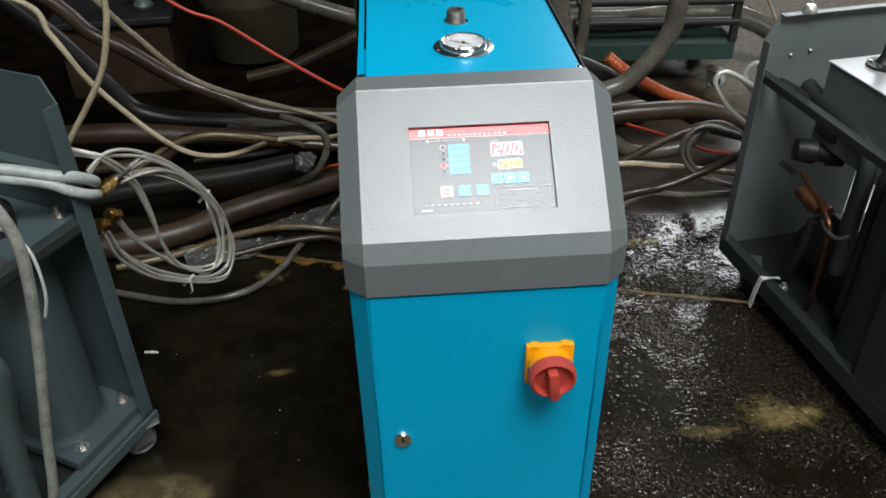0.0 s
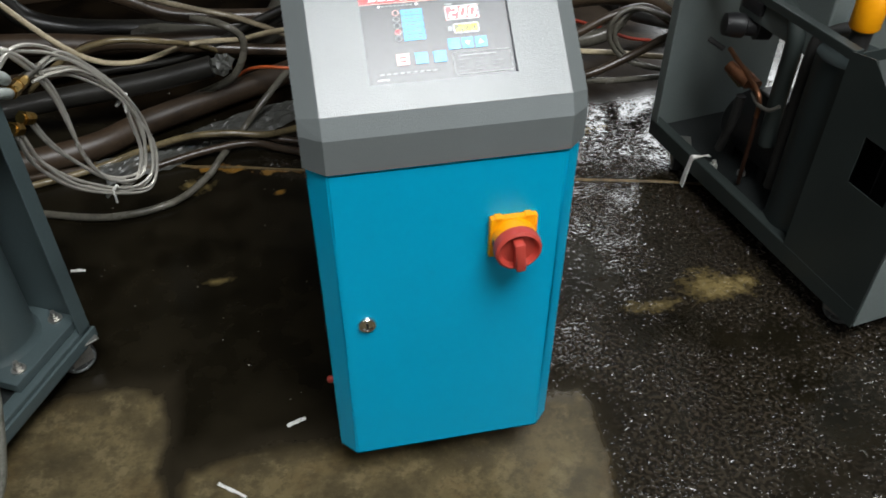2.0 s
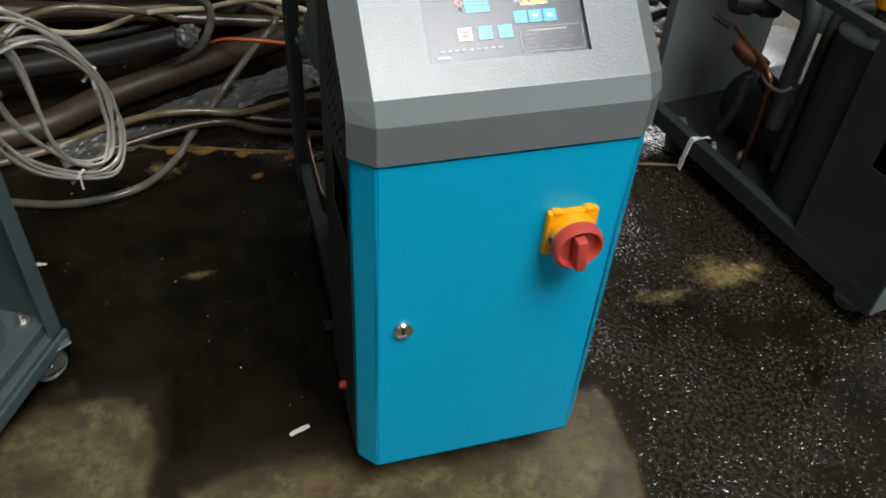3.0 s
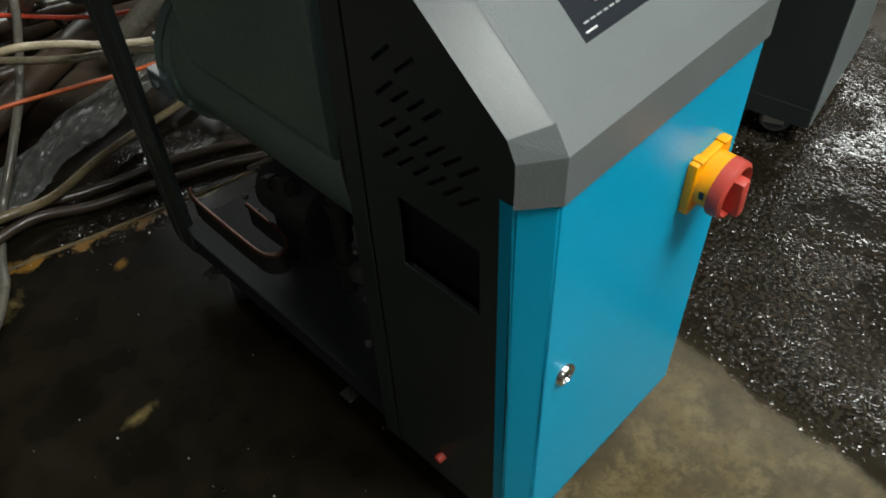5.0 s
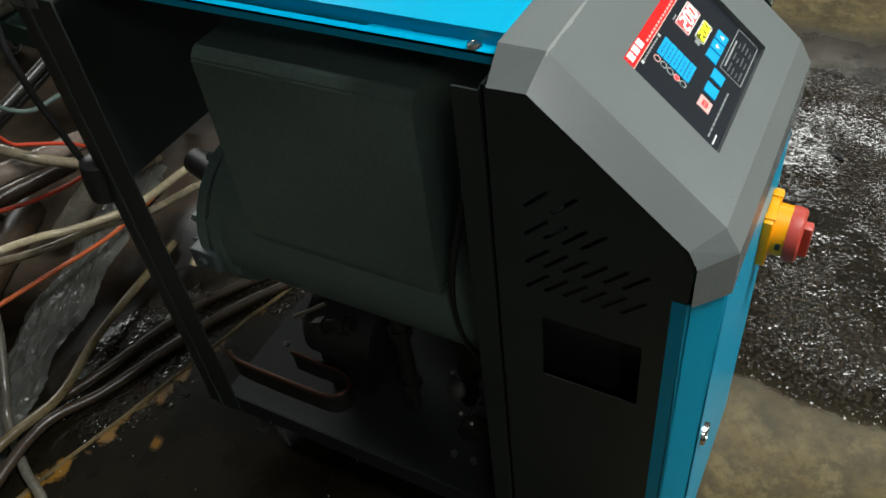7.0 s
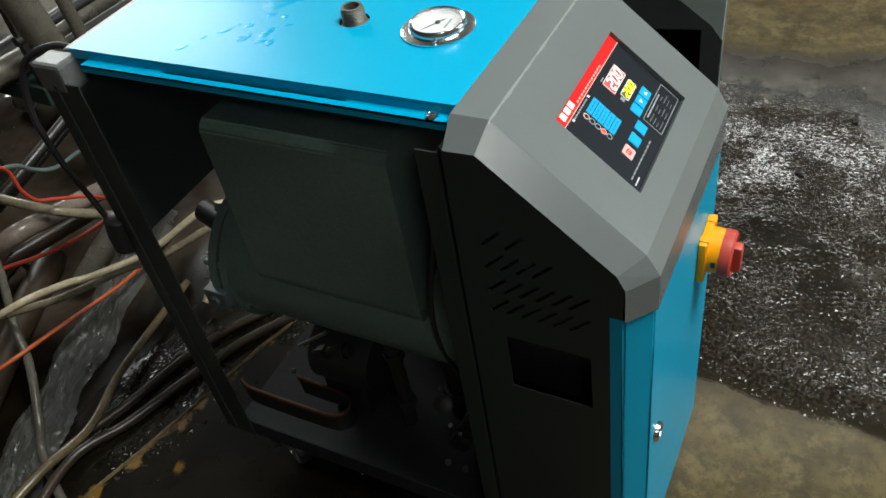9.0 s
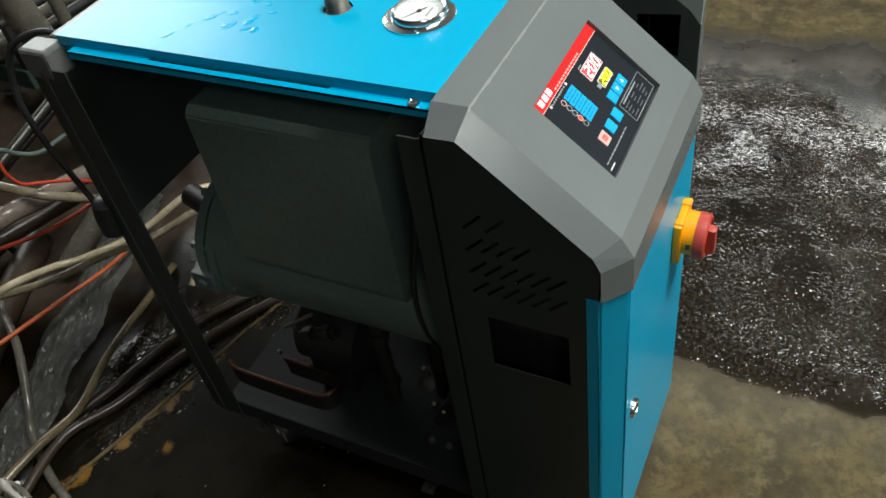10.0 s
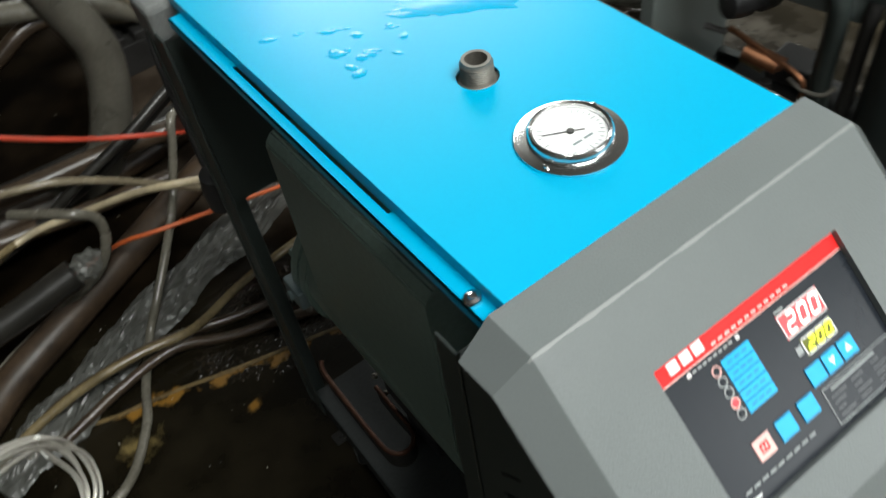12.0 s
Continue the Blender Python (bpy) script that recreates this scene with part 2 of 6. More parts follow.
def floor_material():
    """Rough old concrete: dry and brown in front of the machine, wet and dark elsewhere, with yellow silt."""
    m = bpy.data.materials.new("wet_concrete")
    m.use_nodes = True
    t = m.node_tree
    L = t.links.new
    b = t.nodes["Principled BSDF"]
    co = t.nodes.new("ShaderNodeTexCoord")

    def noise_node(scale, detail=4.0, rough=0.55):
        n = t.nodes.new("ShaderNodeTexNoise")
        n.inputs["Scale"].default_value, n.inputs["Detail"].default_value, n.inputs["Roughness"].default_value = scale, detail, rough
        L(co.outputs["Object"], n.inputs["Vector"])
        return n.outputs["Fac"]

    def op(kind, a, c, d=None):
        n = t.nodes.new("ShaderNodeMath")
        n.operation = kind
        for k, v in enumerate((a, c, d)):
            if v is None:
                continue
            if isinstance(v, (int, float)):
                n.inputs[k].default_value = v
            else:
                L(v, n.inputs[k])
        return n.outputs[0]

    def smooth(v, lo, hi):
        n = t.nodes.new("ShaderNodeMapRange")
        n.interpolation_type = "SMOOTHSTEP"
        L(v, n.inputs["Value"])
        n.inputs["From Min"].default_value, n.inputs["From Max"].default_value = lo, hi
        return n.outputs["Result"]

    def blend(f, a, c):
        n = t.nodes.new("ShaderNodeMix")
        n.data_type = "RGBA"
        L(f, n.inputs["Factor"])
        for k, v in (("A", a), ("B", c)):
            if isinstance(v, tuple):
                n.inputs[k].default_value = (*v, 1)
            else:
                L(v, n.inputs[k])
        return n.outputs["Result"]

    sep = t.nodes.new("ShaderNodeSeparateXYZ")
    L(co.outputs["Object"], sep.inputs[0])
    x, y = sep.outputs["X"], sep.outputs["Y"]
    big, mid, fine, grit = noise_node(2.2), noise_node(9.0, 5), noise_node(60.0, 4), noise_node(260.0, 3, 0.7)
    wob = op("ADD", op("MULTIPLY", op("SUBTRACT", big, 0.5), 0.5), op("ADD", op("MULTIPLY", op("SUBTRACT", mid, 0.5), 0.22), op("MULTIPLY", op("SUBTRACT", noise_node(30.0, 5, 0.6), 0.5), 0.12)))

    def ellipse(cx, cy, rx, ry):
        u = op("DIVIDE", op("SUBTRACT", x, cx), rx)
        v = op("DIVIDE", op("SUBTRACT", y, cy), ry)
        return op("SQRT", op("ADD", op("MULTIPLY", u, u), op("MULTIPLY", v, v)), 0.0)

    def slab(cx, cy, rx, ry):
        u = op("ABSOLUTE", op("DIVIDE", op("SUBTRACT", x, cx), rx), 0.0)
        v = op("ABSOLUTE", op("DIVIDE", op("SUBTRACT", y, cy), ry), 0.0)
        return op("MAXIMUM", u, v)

    xw = op("ADD", x, op("MULTIPLY", wob, 0.22))
    # dry concrete: in front of the machine, by its western neighbour, and the far aisle
    d1 = op("ADD", slab(-0.085, -0.46, 0.335, 0.55), op("MULTIPLY", wob, 0.62))
    d2 = op("ADD", slab(-0.70, -0.12, 0.25, 0.39), op("MULTIPLY", wob, 0.7))
    d3 = op("ADD", slab(2.60, -0.5, 1.2, 3.0), op("ADD", op("MULTIPLY", wob, 0.4), op("MULTIPLY", op("SUBTRACT", noise_node(0.9, 3), 0.5), op("MULTIPLY", smooth(op("ABSOLUTE", op("SUBTRACT", y, 0.3), 0.0), 0.5, 1.5), 1.2))))
    # extra dry patch standing in for the grey wet sheen by the trolley
    d4 = op("ADD", slab(1.98, 2.75, 0.98, 1.05), op("MULTIPLY", wob, 0.7))
    dmin = op("MINIMUM", op("MINIMUM", d1, d2), op("MINIMUM", d3, d4))
    dry = smooth(dmin, 1.045, 0.955)
    wetrim = smooth(dmin, 1.17, 1.0)
    dryc = blend(smooth(mid, 0.32, 0.68), (0.040, 0.030, 0.0125), (0.108, 0.083, 0.037))
    dryc = blend(op("MULTIPLY", smooth(noise_node(16.0, 6, 0.7), 0.50, 0.64), 0.65), dryc, (0.145, 0.114, 0.056))
    dryc = blend(op("MULTIPLY", smooth(noise_node(5.0, 5, 0.65), 0.52, 0.68), 0.6), dryc, (0.072, 0.044, 0.014))
    dryc = blend(op("MULTIPLY", smooth(noise_node(7.0, 6, 0.7), 0.44, 0.32), 0.55), dryc, (0.022, 0.018, 0.008))
    dryc = blend(op("MULTIPLY", smooth(grit, 0.58, 0.7), 0.5), dryc, (0.11, 0.092, 0.06))
    # brightly lit, shiny floor at the back right, put in as paler concrete
    dryc = blend(op("MULTIPLY", smooth(op("ADD", y, op("MULTIPLY", wob, 1.2)), 0.5, 1.3), smooth(op("ADD", x, op("MULTIPLY", wob, 0.5)), 0.9, 1.2)), dryc, (0.17, 0.155, 0.125))
    dryc = blend(op("MULTIPLY", smooth(noise_node(48.0, 6, 0.75), 0.45, 0.62), 0.5), dryc, (0.036, 0.027, 0.012))
    # ground level against the water level: grit stands out of the water in the middle, pools lie round it
    lump, grain = noise_node(22.0, 2, 0.5), noise_node(125.0, 1, 0.4)
    glare = op("MULTIPLY", smooth(y, 0.45, 0.8), smooth(x, 0.2, 0.4))
    def pebbles(scale, share):
        n = t.nodes.new("ShaderNodeTexVoronoi")
        n.inputs["Scale"].default_value = scale
        L(co.outputs["Object"], n.inputs["Vector"])
        s = t.nodes.new("ShaderNodeSeparateColor")
        L(n.outputs["Color"], s.inputs[0])
        size = op("ADD", 0.22, op("MULTIPLY", s.outputs[0], 0.33))
        dome = op("SUBTRACT", 1.0, op("POWER", op("MINIMUM", op("DIVIDE", n.outputs["Distance"], size), 1.0), 2.0))
        return op("MULTIPLY", op("MULTIPLY", dome, size), op("GREATER_THAN", s.outputs[1], 1.0 - share))
    stones = op("ADD", pebbles(75.0, 0.5), op("MULTIPLY", pebbles(140.0, 0.6), 0.85))
    core = smooth(op("ADD", ellipse(0.64, 0.40, 0.64, 1.20), op("MULTIPLY", wob, 0.8)), 1.15, 0.75)
    back = smooth(op("ADD", ellipse(-0.10, 0.95, 0.20, 0.13), op("MULTIPLY", wob, 0.5)), 1.2, 0.7)
    bias = op("ADD", op("SUBTRACT", op("MULTIPLY", op("MAXIMUM", core, back), 0.67), 0.46), op("MULTIPLY", wetrim, -0.16))
    bias = op("ADD", bias, op("MULTIPLY", glare, 0.03))
    ground = op("ADD", op("ADD", op("MULTIPLY", op("SUBTRACT", noise_node(3.4, 2, 0.5), 0.5), 1.5), op("MULTIPLY", op("SUBTRACT", lump, 0.5), op("ADD", 0.12, op("MULTIPLY", glare, 0.6)))), op("ADD", op("ADD", op("MULTIPLY", op("SUBTRACT", grain, 0.5), op("ADD", 0.075, op("MULTIPLY", smooth(noise_node(7.5, 3, 0.55), 0.47, 0.60), 0.40))), op("MULTIPLY", stones, 0.5)), op("SUBTRACT", bias, 0.10)))
    out = smooth(ground, -0.06, 0.12)
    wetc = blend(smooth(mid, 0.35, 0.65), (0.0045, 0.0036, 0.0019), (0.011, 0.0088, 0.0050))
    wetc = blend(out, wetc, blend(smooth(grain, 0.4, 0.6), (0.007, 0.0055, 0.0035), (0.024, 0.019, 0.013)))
    # murky film of water towards the aisle and the gate, its grey sheen painted in
    south = smooth(op("ADD", y, op("MULTIPLY", wob, 0.7)), -0.04, -0.22)
    aisle = smooth(op("ADD", x, op("MULTIPLY", wob, 0.8)), 0.98, 1.22)
    murk_sheen = op("MULTIPLY", op("MULTIPLY", op("MAXIMUM", south, aisle), smooth(xw, 0.26, 0.34)), smooth(noise_node(6.5, 5, 0.6), 0.42, 0.56))
    murk_sheen = op("MULTIPLY", murk_sheen, op("SUBTRACT", 1.0, op("MULTIPLY", out, 0.75)))
    wetc = blend(murk_sheen, wetc, blend(smooth(mid, 0.35, 0.65), (0.036, 0.031, 0.024), (0.066, 0.059, 0.048)))
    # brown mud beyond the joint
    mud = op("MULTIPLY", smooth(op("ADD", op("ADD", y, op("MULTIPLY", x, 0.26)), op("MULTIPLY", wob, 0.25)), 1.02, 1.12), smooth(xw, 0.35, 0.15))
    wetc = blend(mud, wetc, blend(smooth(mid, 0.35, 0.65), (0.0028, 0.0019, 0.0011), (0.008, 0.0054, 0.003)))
    # paler dried silt under the hose pile
    cake = op("MULTIPLY", smooth(op("ADD", op("ADD", y, op("MULTIPLY", smooth(x, 0.2, 0.4), 0.10)), op("MULTIPLY", wob, 0.25)), 1.13, 1.22), op("MULTIPLY", op("MULTIPLY", smooth(xw, -0.16, -0.02), smooth(xw, 1.0, 0.85)), smooth(op("ADD", y, op("MULTIPLY", wob, 1.0)), 2.5, 2.1)))
    mud = op("MAXIMUM", mud, cake)
    wetc = blend(cake, wetc, blend(smooth(mid, 0.35, 0.65), (0.030, 0.022, 0.016), (0.056, 0.043, 0.032)))
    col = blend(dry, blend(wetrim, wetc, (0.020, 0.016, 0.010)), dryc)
    # yellow silt
    s1 = op("ADD", ellipse(0.63, 0.318, 0.105, 0.042), op("MULTIPLY", op("SUBTRACT", mid, 0.5), 3.0))
    s1 = op("MINIMUM", s1, op("ADD", op("ADD", ellipse(0.51, 0.295, 0.12, 0.026), 0.35), op("MULTIPLY", op("SUBTRACT", mid, 0.5), 2.4)))
    s2 = op("ADD", ellipse(-0.366, 0.53, 0.035, 0.014), op("ADD", 0.2, op("MULTIPLY", op("SUBTRACT", mid, 0.5), 2.0)))
    s4 = op("ADD", ellipse(0.53, 0.93, 0.09, 0.03), op("ADD", 0.3, op("MULTIPLY", op("SUBTRACT", mid, 0.5), 4.0)))
    s5 = op("ADD", ellipse(-0.42, 0.88, 0.07, 0.05), op("ADD", 0.55, op("MULTIPLY", op("SUBTRACT", mid, 0.5), 3.0)))
    feather = op("MULTIPLY", op("SUBTRACT", noise_node(38.0, 6, 0.7), 0.5), 2.6)
    smin = op("ADD", op("MINIMUM", op("MINIMUM", s1, s2), op("MINIMUM", s5, s4)), feather)
    silt = op("MULTIPLY", smooth(smin, 1.2, -0.1), op("ADD", 0.45, op("MULTIPLY", smooth(fine, 0.2, 0.75), 0.5)))
    col = blend(silt, col, (0.20, 0.148, 0.055))
    # orange rust silt caught along the joint
    along = op("DIVIDE", op("ABSOLUTE", op("SUBTRACT", op("ADD", y, op("MULTIPLY", x, 0.26)), 0.836), 0.0), 0.017)
    s3 = op("ADD", op("ADD", along, op("MULTIPLY", op("ABSOLUTE", op("DIVIDE", op("ADD", x, 0.33), 0.20), 0.0), 0.7)), op("MULTIPLY", op("SUBTRACT", noise_node(17.0, 4, 0.6), 0.5), 7.0))
    s3 = op("MINIMUM", s3, op("ADD", ellipse(-0.229, 0.811, 0.017, 0.013), op("MULTIPLY", op("SUBTRACT", noise_node(40.0, 4), 0.5), 3.0)))
    rust = op("MULTIPLY", smooth(s3, 1.0, 0.2), 0.9)
    col = blend(rust, col, (0.23, 0.115, 0.018))
    silt = op("MAXIMUM", silt, rust)
    # scattered pale specks: glints of the wet floor put into the colour
    vo = t.nodes.new("ShaderNodeTexVoronoi")
    vo.inputs["Scale"].default_value = 42.0
    L(co.outputs["Object"], vo.inputs["Vector"])
    sepc = t.nodes.new("ShaderNodeSeparateColor")
    L(vo.outputs["Color"], sepc.inputs[0])
    glint_speck = op("MULTIPLY", op("LESS_THAN", vo.outputs["Distance"], op("MULTIPLY", op("POWER", sepc.outputs[0], 2.0), 0.075)), op("GREATER_THAN", sepc.outputs[1], 0.5))
    vf = t.nodes.new("ShaderNodeTexVoronoi")
    vf.inputs["Scale"].default_value = 30.0
    L(co.outputs["Object"], vf.inputs["Vector"])
    sepf = t.nodes.new("ShaderNodeSeparateColor")
    L(vf.outputs["Color"], sepf.inputs[0])
    glint_speck = op("MAXIMUM", glint_speck, op("MULTIPLY", op("LESS_THAN", vf.outputs["Distance"], op("ADD", 0.025, op("MULTIPLY", sepf.outputs[0], 0.035))), op("GREATER_THAN", sepf.outputs[1], 0.62)))
    glint_speck = op("MULTIPLY", glint_speck, op("SUBTRACT", 1.0, dry))
    col = blend(glint_speck, col, (0.38, 0.36, 0.31))
    L(col, b.inputs["Base Color"])
    rough = op("ADD", op("MULTIPLY", dry, 0.5), op("SUBTRACT", 0.26, op("MAXIMUM", op("MULTIPLY", back, 0.20), op("MULTIPLY", core, op("ADD", 0.16, op("MULTIPLY", out, 0.03))))))
    rough = op("ADD", rough, op("ADD", op("MULTIPLY", silt, 0.4), op("ADD", op("MULTIPLY", mud, 0.2), op("MULTIPLY", cake, 0.3))))
    L(rough, b.inputs["Roughness"])
    L(op("MULTIPLY", op("SUBTRACT", 1.0, op("MULTIPLY", cake, 0.85)), op("SUBTRACT", op("ADD", 0.14, op("MULTIPLY", op("MAXIMUM", core, op("MAXIMUM", op("MULTIPLY", dry, 0.25), back)), 0.36)), op("MULTIPLY", mud, 0.125))), b.inputs["Specular IOR Level"])
    surface = op("SMOOTH_MAX", ground, 0.0, 0.22)
    bead = op("MULTIPLY", smooth(vo.outputs["Distance"], 0.10, 0.0), op("GREATER_THAN", sepc.outputs[1], 0.35))
    h = op("MULTIPLY", surface, op("SUBTRACT", 1.0, op("MAXIMUM", dry, op("MULTIPLY", cake, 0.92))))
    h = op("ADD", h, op("ADD", op("MULTIPLY", op("MULTIPLY", mid, dry), 0.12), op("MULTIPLY", op("MULTIPLY", bead, op("SUBTRACT", 1.0, dry)), 0.22)))
    h = op("ADD", h, op("MULTIPLY", op("ADD", grit, fine), op("MULTIPLY", dry, 0.12)))
    bp = t.nodes.new("ShaderNodeBump")
    bp.inputs["Strength"].default_value, bp.inputs["Distance"].default_value = 0.9, 0.011
    L(h, bp.inputs["Height"])
    L(bp.outputs["Normal"], b.inputs["Normal"])
    return m


M_FLOOR = floor_material()

# ---------------------------------------------------------------- mesh tools
def add_box(bm, lo, hi, bevel=0.0, m=None, seg=2):
    r = bmesh.ops.create_cube(bm, size=1.0)
    lo, hi = Vector(lo), Vector(hi)
    mm = Matrix.Translation((lo + hi) / 2) @ Matrix.Diagonal((*(hi - lo), 1))
    bmesh.ops.transform(bm, matrix=mm, verts=r["verts"])
    vs = r["verts"]
    if bevel:
        es = list({e for v in vs for e in v.link_edges})
        vs = bmesh.ops.bevel(bm, geom=es, offset=bevel, segments=seg, affect="EDGES", profile=0.5)["verts"]
    if m is not None:
        bmesh.ops.transform(bm, matrix=m, verts=list(vs))


def add_cyl(bm, a, b, r, r2=None, seg=24, caps=True):
    a, b = Vector(a), Vector(b)
    r2 = r if r2 is None else r2
    q = (b - a).to_track_quat("Z", "Y").to_matrix()
    rings = []
    for c, rad in ((a, r), (b, r2)):
        rings.append([bm.verts.new(c + q @ Vector((rad * math.cos(2 * math.pi * k / seg), rad * math.sin(2 * math.pi * k / seg), 0))) for k in range(seg)])
    for k in range(seg):
        bm.faces.new((rings[0][k], rings[0][(k + 1) % seg], rings[1][(k + 1) % seg], rings[1][k]))
    if caps:
        bm.faces.new(rings[0][::-1])
        bm.faces.new(rings[1])


def add_lathe(bm, profile, centre=(0, 0, 0), axis=(0, 0, 1), seg=32):
    """Turns (radius, height) pairs round an axis; closes the ends."""
    q = Vector(axis).to_track_quat("Z", "Y").to_matrix()
    c = Vector(centre)
    rings = [[bm.verts.new(c + q @ Vector((r * math.cos(2 * math.pi * k / seg), r * math.sin(2 * math.pi * k / seg), h))) for k in range(seg)] for r, h in profile]
    for r0, r1 in zip(rings, rings[1:]):
        for k in range(seg):
            bm.faces.new((r0[k], r0[(k + 1) % seg], r1[(k + 1) % seg], r1[k]))
    bm.faces.new(rings[0][::-1])
    bm.faces.new(rings[-1])


def spline(pts, per=8):
    """Catmull-Rom through the points."""
    p = [Vector(v) for v in pts]
    p = [p[0] * 2 - p[1], *p, p[-1] * 2 - p[-2]]
    out = []
    for a, b, c, d in zip(p, p[1:], p[2:], p[3:]):
        for k in range(per):
            t = k / per
            out.append(0.5 * (2 * b + (c - a) * t + (2 * a - 5 * b + 4 * c - d) * t * t + (3 * b - a - 3 * c + d) * t ** 3))
    return [*out, p[-2]]


def add_tube(bm, pts, r, sides=12, per=8, ridge=0.0, smooth_path=True):
    path = spline(pts, per) if smooth_path else [Vector(v) for v in pts]
    tan = [(path[min(k + 1, len(path) - 1)] - path[max(k - 1, 0)]).normalized() for k in range(len(path))]
    n = tan[0].orthogonal().normalized()
    rings = []
    for k, (c, d) in enumerate(zip(path, tan)):
        n = (n - d * n.dot(d)).normalized()
        bn = d.cross(n)
        rad = r * (1 + ridge * (k % 2))
        rings.append([bm.verts.new(c + (n * math.cos(2 * math.pi * j / sides) + bn * math.sin(2 * math.pi * j / sides)) * rad) for j in range(sides)])
    for a, b in zip(rings, rings[1:]):
        for j in range(sides):
            bm.faces.new((a[j], a[(j + 1) % sides], b[(j + 1) % sides], b[j]))
    bm.faces.new(rings[0][::-1])
    bm.faces.new(rings[-1])


def add_sheet(bm, outline, holes, thick, place):
    """A flat sheet with real holes: 2D outlines, extruded by thick, laid by place(u, v, w)."""
    loops = [outline, *holes]
    n = 0
    tmp = bmesh.new()
    for lp in loops:
        vs = [tmp.verts.new((u, v, 0)) for u, v in lp]
        for a, b in zip(vs, vs[1:] + vs[:1]):
            tmp.edges.new((a, b))
    bmesh.ops.triangle_fill(tmp, use_beauty=True, use_dissolve=False, edges=tmp.edges[:])
    tmp.verts.ensure_lookup_table()
    front = [bm.verts.new(place(v.co.x, v.co.y, 0)) for v in tmp.verts]
    back = [bm.verts.new(place(v.co.x, v.co.y, thick)) for v in tmp.verts]
    for f in tmp.faces:
        ids = [v.index for v in f.verts]
        bm.faces.new([front[k] for k in ids])
        bm.faces.new([back[k] for k in reversed(ids)])
    for e in tmp.edges:
        if len(e.link_faces) == 1:
            a, b = (v.index for v in e.verts)
            bm.faces.new((front[a], front[b], back[b], back[a]))
    tmp.free()


def part(name, bm, material, parent=None, label="", smooth=False, m=None):
    bmesh.ops.recalc_face_normals(bm, faces=bm.faces[:])
    me = bpy.data.meshes.new(name)
    bm.to_mesh(me)
    bm.free()
    me.materials.append(material)
    if smooth:
        for p in me.polygons:
            p.use_smooth = True
        me.set_sharp_from_angle(angle=radians(40))
    ob = new(name, me)
    if parent:
        ob.parent = parent
    if m is not None:
        ob.matrix_basis = m
    return tagged(ob, label)


def thing(name, label, category, m=None, group=""):
    e = new(name)
    e.empty_display_size = 0.05
    if m is not None:
        e.matrix_basis = m
    return tagged(e, label, category, group)


def boxpart(name, lo, hi, material, parent, bevel=0.0015, label="", m=None):
    bm = bmesh.new()
    add_box(bm, lo, hi, bevel)
    return part(name, bm, material, parent, label, m=m)


# ---------------------------------------------------------------- the shed
bm = bmesh.new()
bmesh.ops.create_grid(bm, x_segments=1, y_segments=1, size=6.0)
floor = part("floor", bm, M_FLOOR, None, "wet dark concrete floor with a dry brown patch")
tagged(floor, kind="structure")


def shed_wall(name, place, holes=()):
    bm = bmesh.new()
    add_sheet(bm, [(-6.2, -0.1), (6.2, -0.1), (6.2, 4.8), (-6.2, 4.8)], [[(a, c), (b, c), (b, d), (a, d)] for a, b, c, d in holes], 0.2, place)
    tagged(part(name, bm, M_WALL, None, "grimy dark plaster workshop wall"), category="wall", kind="structure")


shed_wall("wall_north", lambda u, v, w: Vector((u, 6.0 + w, v)), [(1.8, 5.6, 2.4, 4.4)])
shed_wall("wall_south", lambda u, v, w: Vector((u, -6.0 - w, v)), [(2.6, 5.8, 0.8, 3.8)])
# the east slot only matches the added strip lamp
shed_wall("wall_east", lambda u, v, w: Vector((6.0 + w, u, v)), [(-1.3, 1.7, 3.45, 3.75)])
shed_wall("wall_west", lambda u, v, w: Vector((-6.0 - w, u, v)))
bm = bmesh.new()
add_sheet(bm, [(-6.2, -6.2), (6.2, -6.2), (6.2, 6.2), (-6.2, 6.2)], [[(-0.55, -2.9), (1.65, -2.9), (1.65, -1.0), (-0.55, -1.0)], [(-4.55, -3.85), (-3.35, -3.85), (-3.35, -2.65), (-4.55, -2.65)]], 0.2, lambda u, v, w: Vector((u, v, 4.6 + w)))
tagged(part("ceiling", bm, M_WALL, None, "dark sheet ceiling with a roof light"), kind="structure")

# raised joint across the floor behind the machines
bm = bmesh.new()
ja, jb = Vector((-1.6, 1.26, 0)), Vector((1.6, 0.43, 0))
jd = (jb - ja).normalized()
jn = Vector((-jd.y, jd.x, 0))
prev = None
for k in range(61):
    c = ja.lerp(jb, k / 60) + jn * 0.008 * noise.noise((k * 0.7, 0, 0))
    w = 0.004 + 0.002 * noise.noise((k * 0.9, 5, 0))
    row = [bm.verts.new(c - jn * w), bm.verts.new(c - jn * w * 0.5 + Vector((0, 0, 0.003))), bm.verts.new(c + jn * w * 0.5 + Vector((0, 0, 0.003))), bm.verts.new(c + jn * w)]
    if prev:
        for i in range(3):
            bm.faces.new((prev[i], prev[i + 1], row[i + 1], row[i]))
    prev = row
M_SILT = mat("yellow_brown_silt", (0.12, 0.080, 0.032), 0.5, var=0.9, scale=25, fine=150, bump=0.4)
tagged(part("floor_joint", bm, M_SILT, None, "raised floor joint caked with yellow-brown silt"), kind="structure")

# ---------------------------------------------------------------- the blue machine
unit = thing("mould_temperature_controller", "blue and grey mould temperature controller on castors, side cover removed", "machine")


